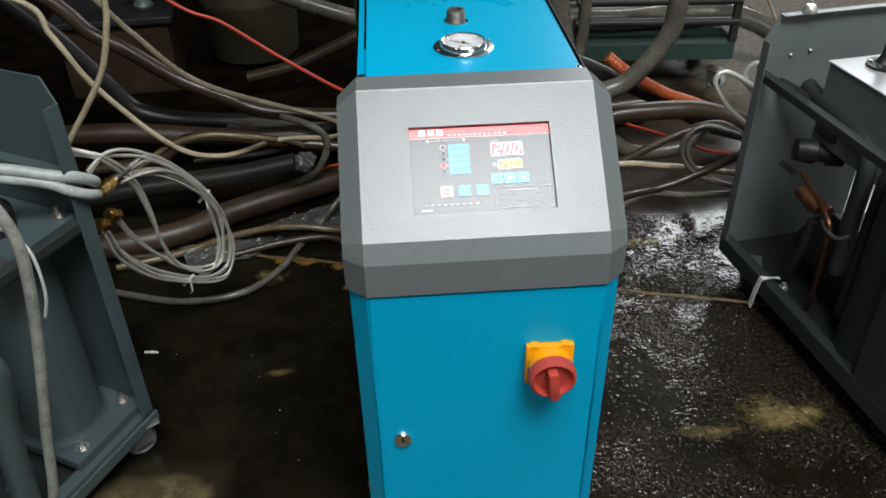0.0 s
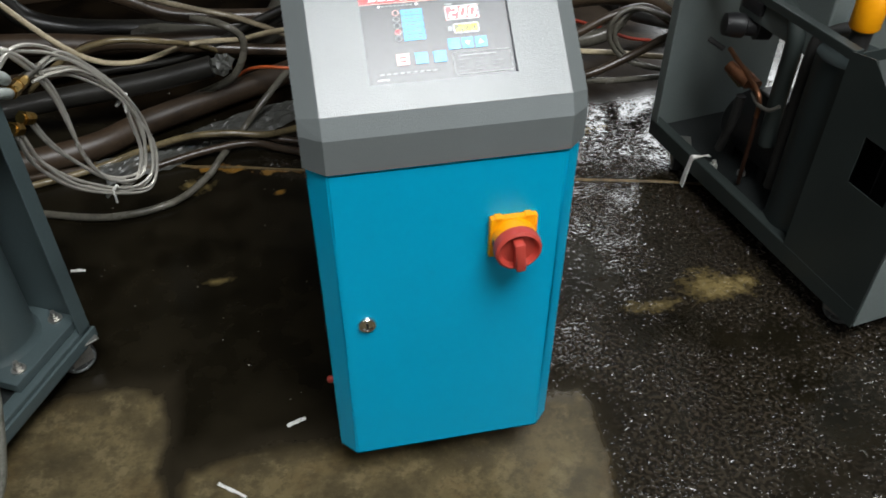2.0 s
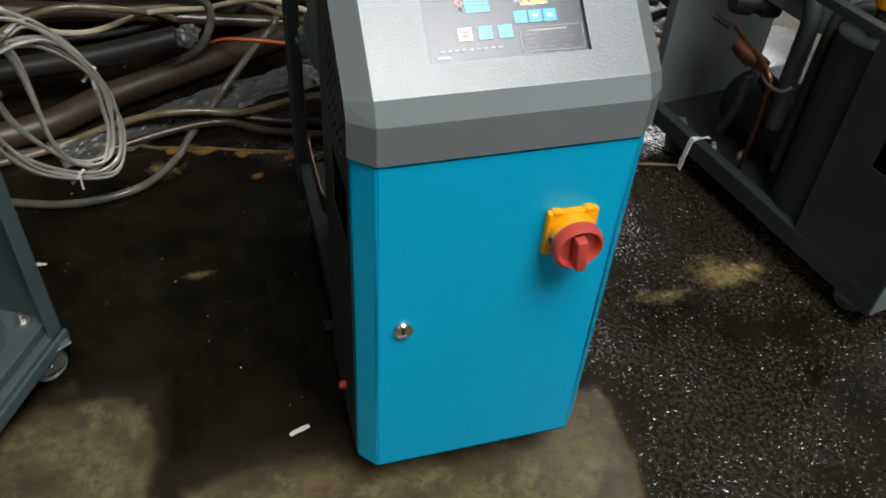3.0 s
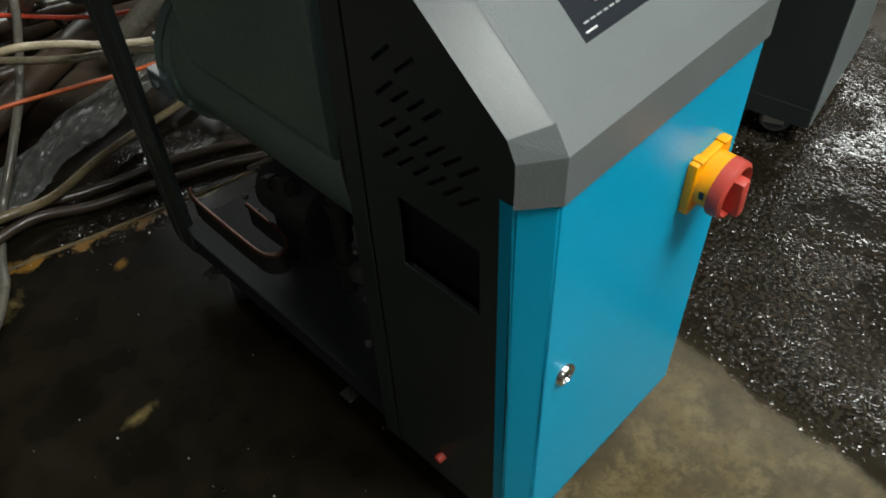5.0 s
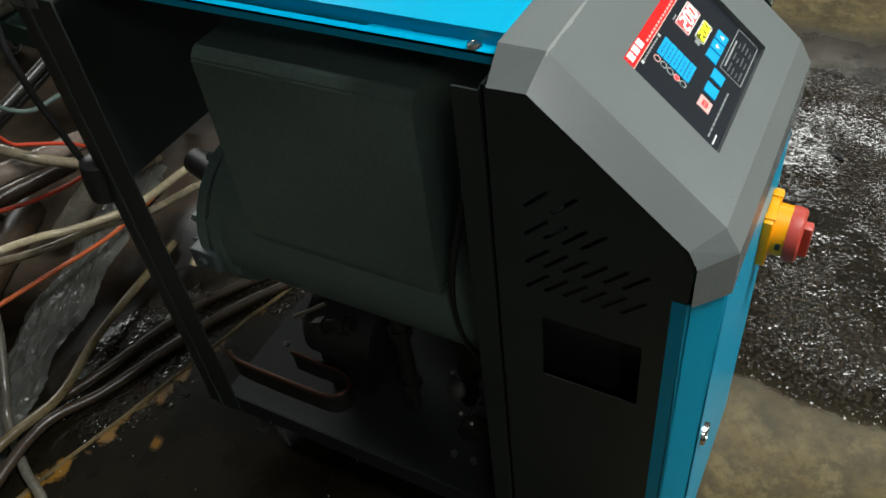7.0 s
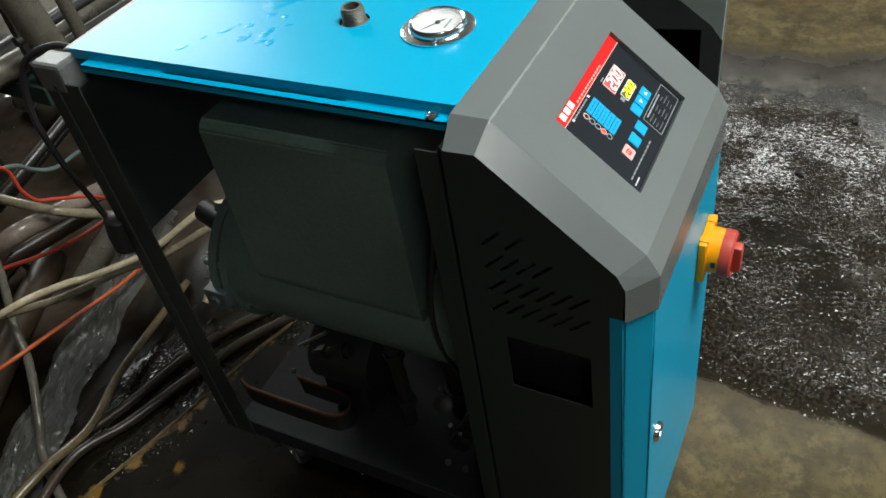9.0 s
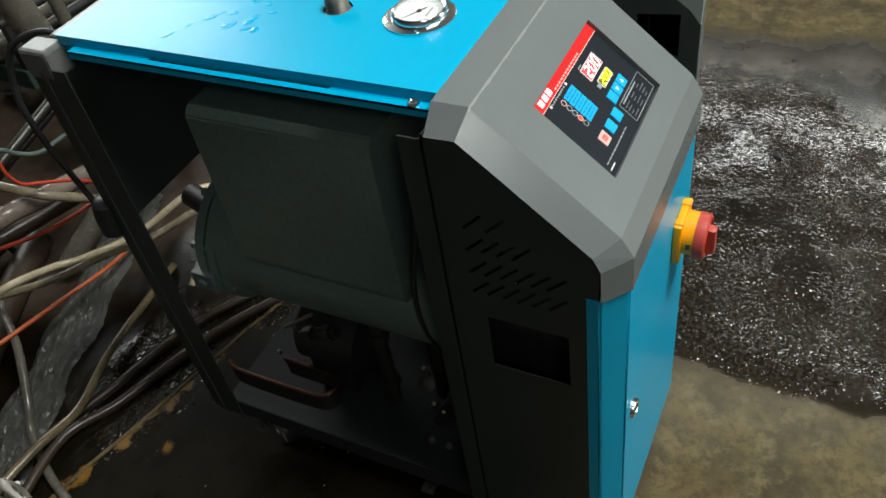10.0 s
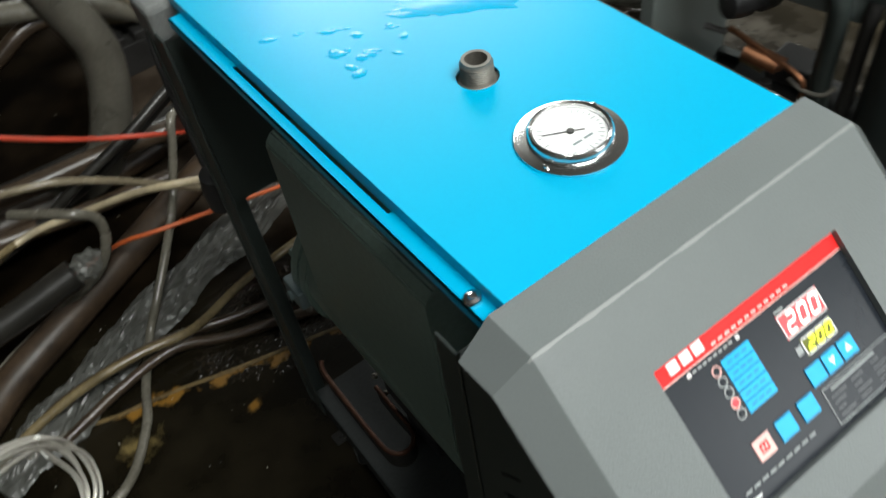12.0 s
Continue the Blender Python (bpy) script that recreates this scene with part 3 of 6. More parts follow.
def build_door(parent):
    bm = bmesh.new()
    z0, z1 = 0.085, 0.603
    prof = [(-0.163, 0.040), (-0.163, 0.024), (-0.141, 0.0), (0.141, 0.0), (0.163, 0.024), (0.163, 0.040)]
    inner = [(x * 0.988, y + 0.0025) for x, y in prof]
    ring = prof + inner[::-1]
    lo = [bm.verts.new((x, y, z0)) for x, y in ring]
    hi = [bm.verts.new((x, y, z1)) for x, y in ring]
    n = len(ring)
    for k in range(n):
        bm.faces.new((lo[k], lo[(k + 1) % n], hi[(k + 1) % n], hi[k]))
    for k in range(5):
        for v in (lo, hi):
            bm.faces.new((v[k], v[k + 1], v[n - 2 - k], v[n - 1 - k]))
    es = [e for e in bm.edges if abs(e.verts[0].co.z - e.verts[1].co.z) > 0.1]
    outer = {v for v in lo[:6] + hi[:6]}
    es += [e for e in bm.edges if set(e.verts) <= outer and abs(e.verts[0].co.z - e.verts[1].co.z) < 0.001]
    bmesh.ops.bevel(bm, geom=es, offset=0.0021, segments=2, affect="EDGES")
    # folded returns at top and bottom
    for z in (z0 + 0.0005, z1 - 0.003):
        add_box(bm, (-0.139, 0.0025, z), (0.139, 0.03, z + 0.0025))
    door = part("door", bm, M_BLUE, parent, "bright blue painted sheet-metal door")
    bm = bmesh.new()
    add_lathe(bm, [(0.0125, 0.004), (0.0125, -0.003), (0.011, -0.005), (0.0085, -0.005), (0.008, -0.0035), (0.002, -0.0035)], (-0.110, 0, 0.362), (0, 1, 0), 28)
    lock = part("door_lock", bm, M_CHROME, door, "chrome cam lock", smooth=True)
    bm = bmesh.new()
    add_box(bm, (-0.1115, -0.0045, 0.357), (-0.1085, -0.0025, 0.367))
    part("keyhole", bm, M_BLACK, lock)
    return door


def build_switch(parent):
    cx, cz = 0.078, 0.489
    bm = bmesh.new()
    add_box(bm, (cx - 0.030, -0.010, cz - 0.030), (cx + 0.030, 0.0, cz + 0.030), 0.002)
    add_lathe(bm, [(0.028, -0.009), (0.0275, -0.026), (0.024, -0.027)], (cx, 0, cz), (0, 1, 0), 32)
    for sx in (-1, 1):
        add_box(bm, (cx + sx * 0.019 - 0.005, -0.011, cz + 0.028), (cx + sx * 0.019 + 0.0045, 0.0, cz + 0.0318), 0.0008)
    plate = part("rotary_switch", bm, M_YELLOW, parent, "yellow square plate of the main switch", smooth=True)
    bm = bmesh.new()
    add_box(bm, (cx - 0.0283, -0.021, cz - 0.004), (cx - 0.0265, -0.016, cz + 0.004))
    part("screw_hole", bm, M_BLACK, plate)
    bm = bmesh.new()
    add_lathe(bm, [(0.0295, -0.024), (0.0300, -0.028), (0.0290, -0.036), (0.0255, -0.0385), (0.0235, -0.036), (0.0215, -0.031), (0.004, -0.031)], (cx, 0, cz - 0.002), (0, 1, 0), 40)
    dial = part("switch_ring", bm, M_RED, plate, "dull red rotary ring", smooth=True)
    bm = bmesh.new()
    add_box(bm, (-0.0065, -0.047, -0.024), (0.0065, -0.030, 0.020), 0.003)
    part("switch_handle", bm, M_RED, plate, smooth=True, m=Matrix.Translation((cx, 0, cz - 0.004)) @ pose(0, 0, 0, 0, -6, 0))
    return plate


# display recess on the sloping face: across x, and along the slope from the upper edge
RIDGE, LOWER = Vector((0, 0.152, 0.795)), Vector((0, 0.010, 0.672))
SLOPE = (LOWER - RIDGE).normalized()
SLEN = (LOWER - RIDGE).length
OUT = Vector((0, -SLOPE.z, SLOPE.y)).normalized() * -1
if OUT.z < 0:
    OUT = -OUT


def on_slope(x, s, h=0.0):
    return RIDGE + Vector((x, 0, 0)) + SLOPE * s + OUT * h


DX0, DX1, DS0, DS1 = -0.0825, 0.0835, 0.050, 0.157


def build_hood(parent):
    C = [(0.190, 0.7955), (0.152, 0.795), (0.010, 0.672), (-0.003, 0.650), (-0.003, 0.6055)]
    S = [(0.190, 0.772), (0.158, 0.773), (0.030, 0.662), (0.022, 0.645), (0.022, 0.603)]
    bm = bmesh.new()
    cols = []
    for x, prof in ((-0.159, S), (-0.1665, S), (-0.1415, C), (0.1415, C), (0.1665, S), (0.159, S)):
        cols.append([bm.verts.new((x, y, z)) for y, z in prof])
    for a in (0, 1, 3, 4):
        for k in range(4):
            bm.faces.new((cols[a][k], cols[a + 1][k], cols[a + 1][k + 1], cols[a][k + 1]))
    L, R = cols[2], cols[3]
    for k in (0, 2, 3):
        bm.faces.new((L[k], R[k], R[k + 1], L[k + 1]))
    hole = [bm.verts.new(on_slope(x, s)) for x, s in ((DX0, DS0), (DX1, DS0), (DX1, DS1), (DX0, DS1))]
    deep = [bm.verts.new(on_slope(x, s, -0.007)) for x, s in ((DX0, DS0), (DX1, DS0), (DX1, DS1), (DX0, DS1))]
    for q in ((L[1], R[1], hole[1], hole[0]), (R[1], R[2], hole[2], hole[1]), (R[2], L[2], hole[3], hole[2]), (L[2], L[1], hole[0], hole[3])):
        bm.faces.new(q)
    for k in range(4):
        bm.faces.new((hole[k], hole[(k + 1) % 4], deep[(k + 1) % 4], deep[k]))
    es = []
    for e in bm.edges:
        if len(e.link_faces) == 2 and not (set(e.verts) & set(hole + deep)) and e.calc_face_angle(0) > 0.2:
            es.append(e)
    bmesh.ops.bevel(bm, geom=es, offset=0.0016, segments=2, affect="EDGES", profile=0.6)
    # underside and back closing strips
    add_box(bm, (-0.139, 0.001, 0.604), (0.139, 0.022, 0.6055))
    add_box(bm, (-0.14, 0.186, 0.770), (0.14, 0.189, 0.794))
    bmesh.ops.recalc_face_normals(bm, faces=bm.faces[:])
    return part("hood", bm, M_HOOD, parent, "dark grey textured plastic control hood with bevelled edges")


def slope_box(bm, u0, u1, v0, v1, h0, h1, bevel=0.0):
    """A low block on the display: u across, v down, both 0 to 1."""
    w, d = DX1 - DX0, DS1 - DS0
    rot = Matrix((Vector((1, 0, 0)), -SLOPE, OUT)).transposed().to_4x4()
    o = Matrix.Translation(on_slope(DX0, DS0, -0.007)) @ rot
    add_box(bm, (u0 * w, -v1 * d, h0), (u1 * w, -v0 * d, h1), bevel, m=o)


def slope_pose(u, v, h):
    w, d = DX1 - DX0, DS1 - DS0
    rot = Matrix((Vector((1, 0, 0)), -SLOPE, OUT)).transposed().to_4x4()
    return Matrix.Translation(on_slope(DX0 + u * w, DS0 + v * d, -0.007 + h)) @ rot


def build_display(parent):
    bm = bmesh.new()
    slope_box(bm, -0.005, 1.005, -0.005, 1.005, 0, 0.002)
    disp = part("display", bm, M_PANEL, parent, "black membrane control panel with lit digits")

    def flat(name, u0, u1, v0, v1, m, h=0.0023, label=""):
        bm = bmesh.new()
        slope_box(bm, u0, u1, v0, v1, 0.0015, h)
        return part(name, bm, m, disp, label)

    flat("header_bar", 0.0, 1.0, 0.0, 0.125, M_REDINK, label="red header strip")
    flat("header_line", 0.0, 1.0, 0.119, 0.127, M_PINK, 0.0025)
    # maker's mark as three plain blocks, then a line of print
    for u in (0.068, 0.132, 0.194):
        bm = bmesh.new()
        slope_box(bm, u, u + 0.050, 0.022, 0.094, 0.0015, 0.0026, 0.0004)
        part("mark_block", bm, M_WHITE, disp)
    for k in range(12):
        flat("printed_bar", 0.275 + k * 0.036, 0.298 + k * 0.036, 0.086, 0.102, M_PINK, 0.0025)

    def rim(name, u0, u1, v0, v1, m, wide=0.006, h=0.0027):
        bm = bmesh.new()
        tall = wide * (DX1 - DX0) / (DS1 - DS0)
        for q in ((u0 + wide, u1 - wide, v0, v0 + tall), (u0 + wide, u1 - wide, v1 - tall, v1), (u0, u0 + wide, v0 + tall, v1 - tall), (u1 - wide, u1, v0 + tall, v1 - tall)):
            slope_box(bm, *q, 0.0015, h)
        return part(name, bm, m, disp)

    def figure(text, u0, u1, v0, v1, m):
        """Slanted seven-segment figures side by side."""
        bars = {"a": (0, 0, 1, 0), "b": (1, 0, 1, 1), "c": (1, 1, 1, 2), "d": (0, 2, 1, 2), "e": (0, 1, 0, 2), "f": (0, 0, 0, 1), "g": (0, 1, 1, 1)}
        lit = {"2": "abged", "0": "abcdef"}
        w, d = DX1 - DX0, DS1 - DS0
        step = (u1 - u0) / len(text)
        half = (v1 - v0) / 2
        for k, ch in enumerate(text):
            for seg in lit[ch]:
                bm = bmesh.new()
                x0, y0, x1, y1 = bars[seg]
                ends = []
                for bx, by in ((x0, y0), (x1, y1)):
                    u = u0 + step * (k + 0.16 + 0.60 * bx) + 0.018 * (2 - by) / 2
                    ends.append(Vector((u * w, -(v0 + by * half) * d, 0)))
                run = (ends[1] - ends[0]).normalized()
                side = Vector((-run.y, run.x, 0)) * 0.00085
                p, q = ends[0] + run * 0.0007, ends[1] - run * 0.0007
                vs = [bm.verts.new(v) for v in (p - side, q - side, q + run * 0.0006, q + side, p + side, p - run * 0.0006)]
                top = [bm.verts.new(v.co + Vector((0, 0, 0.0004))) for v in vs]
                bm.faces.new(top)
                for j in range(6):
                    bm.faces.new((vs[j], vs[(j + 1) % 6], top[(j + 1) % 6], top[j]))
                part("digit_segment", bm, m, disp, m=slope_pose(0, 0, 0.0026))

    for q, back, core in (((0.570, 0.800, 0.205, 0.362), M_LED_BACK, M_LED_W), ((0.612, 0.786, 0.405, 0.512), M_LED_Y, M_LED_YC)):
        u0, u1, v0, v1 = q
        flat("readout", *q, back, 0.0024, "lit readout window")
        rim("readout_frame", *q, M_WHITE)
        du, dv = (u1 - u0) * 0.07, (v1 - v0) * 0.17
        figure("200", u0 + du, u1 - du, v0 + dv, v1 - dv, core)
    flat("printed_bar", 0.575, 0.625, 0.178, 0.190, M_GREY_L, 0.0025)
    flat("printed_bar", 0.575, 0.605, 0.430, 0.480, M_GREY_L, 0.0025)
    for k in range(5):
        v = 0.203 + k * 0.070
        flat("key_label", 0.270, 0.418, v, v + 0.064, M_KEY, 0.0026, "sky-blue label bar")
        p = slope_pose(0.236, v + 0.031, 0.0)
        bm = bmesh.new()
        add_lathe(bm, [(0.0036, 0.0015), (0.0036, 0.0026), (0.0027, 0.0026), (0.0027, 0.0015)], (0, 0, 0), (0, 0, 1), 18)
        ring = part("indicator", bm, M_PINK if k in (0, 3) else M_GREY_L, disp, m=p)
        bm = bmesh.new()
        add_lathe(bm, [(0.0027, 0.0015), (0.0024, 0.0024), (0.0008, 0.0026)], (0, 0, 0), (0, 0, 1), 14)
        part("lens", bm, M_LED_R if k == 3 else M_PANEL, ring)
        for j in range(3):
            flat("printed_bar", 0.290 + j * 0.038, 0.318 + j * 0.038, v + 0.027, v + 0.036, M_KEYINK, 0.0029)
    for u in (0.122, 0.377):
        flat("printed_square", u, u + 0.018, 0.140, 0.166, M_WHITE, 0.0026)
    for k in range(8):
        flat("printed_bar", 0.150 + k * 0.027, 0.168 + k * 0.027, 0.146, 0.160, M_GREY_L, 0.0025)
    for k in range(3):
        u = 0.600 + k * 0.0925
        flat("key", u - 0.041, u + 0.041, 0.562, 0.682, M_KEY, 0.0030, "blue membrane key")
        if k:
            bm = bmesh.new()
            turn = 1 if k == 1 else -1
            bm.faces.new([bm.verts.new((x, y * turn, 0)) for x, y in ((-0.003, 0.002), (0.003, 0.002), (0, -0.003))])
            part("arrow", bm, M_WHITE, disp, m=slope_pose(u, 0.622, 0.0031))
    for k, m in enumerate((M_PINK, M_KEY, M_KEY)):
        u = 0.243 + k * 0.125
        flat("key", u - 0.043, u + 0.043, 0.682, 0.806, m, 0.0030, "pale red key" if not k else "blue membrane key")
    bm = bmesh.new()
    for q in ((0.222, 0.264, 0.716, 0.728), (0.222, 0.264, 0.760, 0.772), (0.222, 0.229, 0.728, 0.760), (0.240, 0.247, 0.728, 0.760), (0.257, 0.264, 0.728, 0.760)):
        slope_box(bm, *q, 0.0015, 0.0033)
    part("key_symbol", bm, M_REDINK, disp)
    # framed notes
    rim("notes_frame", 0.578, 0.980, 0.722, 0.962, M_GREY_L, 0.004)
    flat("printed_bar", 0.62, 0.88, 0.748, 0.762, M_GREY_L, 0.0025)
    for k in range(4):
        for j in range(3):
            flat("printed_bar", 0.605 + j * 0.118, 0.690 + j * 0.118 - 0.02 * ((k + j) % 3), 0.792 + k * 0.041, 0.802 + k * 0.041, M_FAINT, 0.0025)
    for k in range(9):
        flat("printed_bar", 0.078 + k * 0.044, 0.110 + k * 0.044, 0.880, 0.893, M_GREY_L, 0.0025)
    flat("printed_bar", 0.060, 0.135, 0.938, 0.950, M_WHITE, 0.0025)
    return disp


def build_side(parent, sx):
    """Charcoal side sheet under the hood, with slanted louvre slots and a socket opening."""
    outline = [(0.026, 0.075), (0.026, 0.600), (0.0235, 0.645), (0.032, 0.661), (0.160, 0.771), (0.196, 0.771), (0.196, 0.075)]
    holes = []
    for n, z in ((2, 0.672), (4, 0.641), (6, 0.608), (6, 0.578)):
        for k in range(n):
            y = 0.155 - k * 0.0172 if n == 6 else 0.155 - k * 0.0245
            if n == 4:
                y = 0.155 - k * 0.0167
            a = Vector((-0.0105, 0.0105))
            w = Vector((0.0013, 0.0013))
            c = Vector((y, z))
            holes.append([tuple(c - a - w), tuple(c + a - w), tuple(c + a + w), tuple(c - a + w)])
    holes.append([(0.058, 0.446), (0.152, 0.446), (0.152, 0.531), (0.058, 0.531)])
    bm = bmesh.new()
    add_sheet(bm, outline, holes, 0.0018, lambda u, v, w: Vector((sx * (0.1625 - w), u, v)))
    add_box(bm, (min(sx * 0.1625, sx * 0.130), 0.194, 0.075), (max(sx * 0.1625, sx * 0.130), 0.1965, 0.771))
    s = part("side_panel", bm, M_SIDE, parent, "charcoal side sheet with slanted louvre slots")
    if sx < 0:
        # things behind the openings
        bm = bmesh.new()
        add_box(bm, (-0.130, 0.028, 0.40), (-0.126, 0.192, 0.60))
        part("terminal_plate", bm, M_BLACK, s)
    return s


def build_roof(parent):
    """Blue top sheet with stepped sides, long hand slots and a front-to-back lip."""
    y0, y1 = 0.190, 0.686
    bm = bmesh.new()
    hole_g = [(-0.003 + 0.030 * math.cos(a), 0.270 + 0.030 * math.sin(a)) for a in [2 * math.pi * k / 32 for k in range(32)]]
    hole_p = [(-0.004 + 0.017 * math.cos(a), 0.372 + 0.017 * math.sin(a)) for a in [2 * math.pi * k / 24 for k in range(24)]]
    add_sheet(bm, [(-0.1295, y0), (0.1295, y0), (0.1295, y1), (-0.1295, y1)], [hole_g, hole_p], 0.0018, lambda u, v, w: Vector((u, v, 0.796 - w)))
    roof = part("top_panel", bm, M_BLUE, parent, "glossy blue sheet-metal top, wet with splashed water")
    boxpart("rear_flange", (-0.1275, y1 - 0.0018, 0.77), (0.1275, y1, 0.7942), M_BLUE, roof, 0.0006)
    for sx in (-1, 1):
        boxpart("side_flange", (min(sx * 0.1295, sx * 0.1278), y0, 0.783), (max(sx * 0.1295, sx * 0.1278), y1, 0.7942), M_BLUE, roof, 0.0006)
        # ledge with slot
        bm = bmesh.new()
        add_sheet(bm, [(0.1285, y0 - 0.004), (0.1430, y0 - 0.004), (0.1430, y1 - 0.025), (0.1285, y1 - 0.025)], [[(0.1297, 0.309), (0.1335, 0.309), (0.1335, 0.546), (0.1297, 0.546)]], 0.0018,
                  lambda u, v, w: Vector((sx * u, v, 0.7845 - w)))
        add_box(bm, (min(sx * 0.1430, sx * 0.1415), y0 - 0.004, 0.776), (max(sx * 0.1430, sx * 0.1415), y1 - 0.025, 0.7845))
        part("side_ledge", bm, M_BLUE, roof, "stepped blue edge with a long slot")
    rng = random.Random(12)
    spots = [(0.046, 0.466, 0.054, 0.016, -43), (0.012, 0.480, 0.022, 0.006, -38), (-0.098, 0.540, 0.009, 0.004, -30)]
    for _ in range(9):
        f = rng.random()
        spots.append((-0.085 + 0.080 * f, 0.536 - 0.060 * f + rng.uniform(-0.006, 0.006), rng.uniform(0.003, 0.008), rng.uniform(0.0015, 0.0035), rng.uniform(-55, -15)))
    for _ in range(11):
        spots.append((rng.uniform(-0.068, -0.008), rng.uniform(0.440, 0.492), rng.uniform(0.0025, 0.009), rng.uniform(0.002, 0.005), rng.uniform(-80, -10)))
    for k, (cx, cy, rx, ry, turn) in enumerate(spots):
        bm = bmesh.new()
        ring, top = [], []
        for j in range(40):
            a = 2 * math.pi * j / 40
            f = 1 + 0.45 * noise.noise((3 * math.cos(a) + 7 * k, 3 * math.sin(a), 2.0)) + 0.2 * noise.noise((8 * math.cos(a), 8 * math.sin(a) + 5 * k, 4.0))
            p = Matrix.Rotation(radians(turn), 3, "Z") @ Vector((rx * f * math.cos(a), ry * f * math.sin(a), 0))
            ring.append(bm.verts.new((cx + p.x, cy + p.y, 0.7961 + 0.00001 * k)))
            top.append(bm.verts.new((cx + p.x * 0.84, cy + p.y * 0.84, 0.7962 + 0.012 * min(ry, 0.03) + 0.00001 * k)))
        for j in range(40):
            bm.faces.new((ring[j], ring[(j + 1) % 40], top[(j + 1) % 40], top[j]))
        bm.faces.new(top)
        part("water_puddle", bm, M_WETBLUE, roof, "splash of water on the blue paint", smooth=True)
    for sx in (-1, 1):
        bm = bmesh.new()
        add_lathe(bm, [(0.0063, 0.0), (0.0063, 0.001), (0.0054, 0.0028), (0.0030, 0.0036), (0.0022, 0.0030), (0.0006, 0.0030)], (sx * 0.1362, 0.2125, 0.7846), (0, 0, 1), 20)
        part("screw", bm, M_CHROME, roof, "chrome pan-head screw", smooth=True)
    return roof


def build_gauge(parent):
    c = (-0.003, 0.270, 0.796)
    bm = bmesh.new()
    add_lathe(bm, [(0.028, -0.004), (0.0395, 0.0005), (0.0395, 0.002), (0.0345, 0.0032), (0.0305, 0.0035), (0.0300, 0.009), (0.0285, 0.0105), (0.0265, 0.0095), (0.0262, 0.0045), (0.004, 0.0045)], c, (0, 0, 1), 48)
    g = part("pressure_gauge", bm, M_CHROME, parent, "chrome-rimmed round pressure gauge", smooth=True)
    bm = bmesh.new()
    add_lathe(bm, [(0.0260, 0.0046), (0.0260, 0.0056), (0.002, 0.0056)], c, (0, 0, 1), 40)
    f = part("dial", bm, M_FACE, g, "white dial face")
    bm = bmesh.new()
    for k in range(25):
        a = radians(-135 + 270 * k / 24)
        p = pose(c[0], c[1], c[2] + 0.0059, 0, 0, math.degrees(a) + 180)
        add_box(bm, (-0.0003, 0.0205 if k % 4 else 0.0185, 0), (0.0003, 0.0235, 0.0002), m=p)
    part("tick_mark", bm, M_GREY, g)
    bm = bmesh.new()
    add_box(bm, (-0.0005, -0.010, 0.0062), (0.0005, 0.020, 0.0066), m=pose(*c, 0, 0, 60))
    add_cyl(bm, (c[0], c[1], c[2] + 0.0057), (c[0], c[1], c[2] + 0.0075), 0.0026, seg=16)
    part("needle", bm, M_DARK, g)
    for k in range(2):
        bm = bmesh.new()
        add_box(bm, (-0.008 + 0.010 * k, -0.0125, 0.0058), (0.0 + 0.010 * k, -0.0105, 0.0060), m=pose(*c))
        part("printed_bar", bm, M_GREY, g)
    bm = bmesh.new()
    add_lathe(bm, [(0.0262, 0.0080), (0.0262, 0.0086), (0.018, 0.0088), (0.009, 0.0089), (0.001, 0.0089)], c, (0, 0, 1), 40)
    gl = part("gauge_glass", bm, M_GLASS, g, "clear domed gauge glass", smooth=True)
    gl.visible_shadow = False
    # slots for fixing
    for a in (20, 200):
        bm = bmesh.new()
        add_lathe(bm, [(0.0022, 0.0028), (0.0022, 0.0046), (0.001, 0.005)], (c[0] + 0.0355 * math.cos(radians(a)), c[1] + 0.0355 * math.sin(radians(a)), c[2]), (0, 0, 1), 12)
        part("fixing_screw", bm, M_CHROME, g, smooth=True)
    return g


def build_stub(parent):
    c = (-0.004, 0.372, 0.0)
    bm = bmesh.new()
    prof = [(0.0120, 0.76), (0.0160, 0.768), (0.0160, 0.7930), (0.0135, 0.7945)]
    z = 0.7955
    while z < 0.810:
        prof += [(0.0132, z), (0.0122, z + 0.0011)]
        z += 0.0022
    prof += [(0.0116, 0.8125), (0.0088, 0.8125), (0.0088, 0.788), (0.002, 0.788)]
    add_lathe(bm, prof, c, (0, 0, 1), 28)
    return part("pipe_stub", bm, M_PIPE, parent, "threaded grey pipe end", smooth=True)


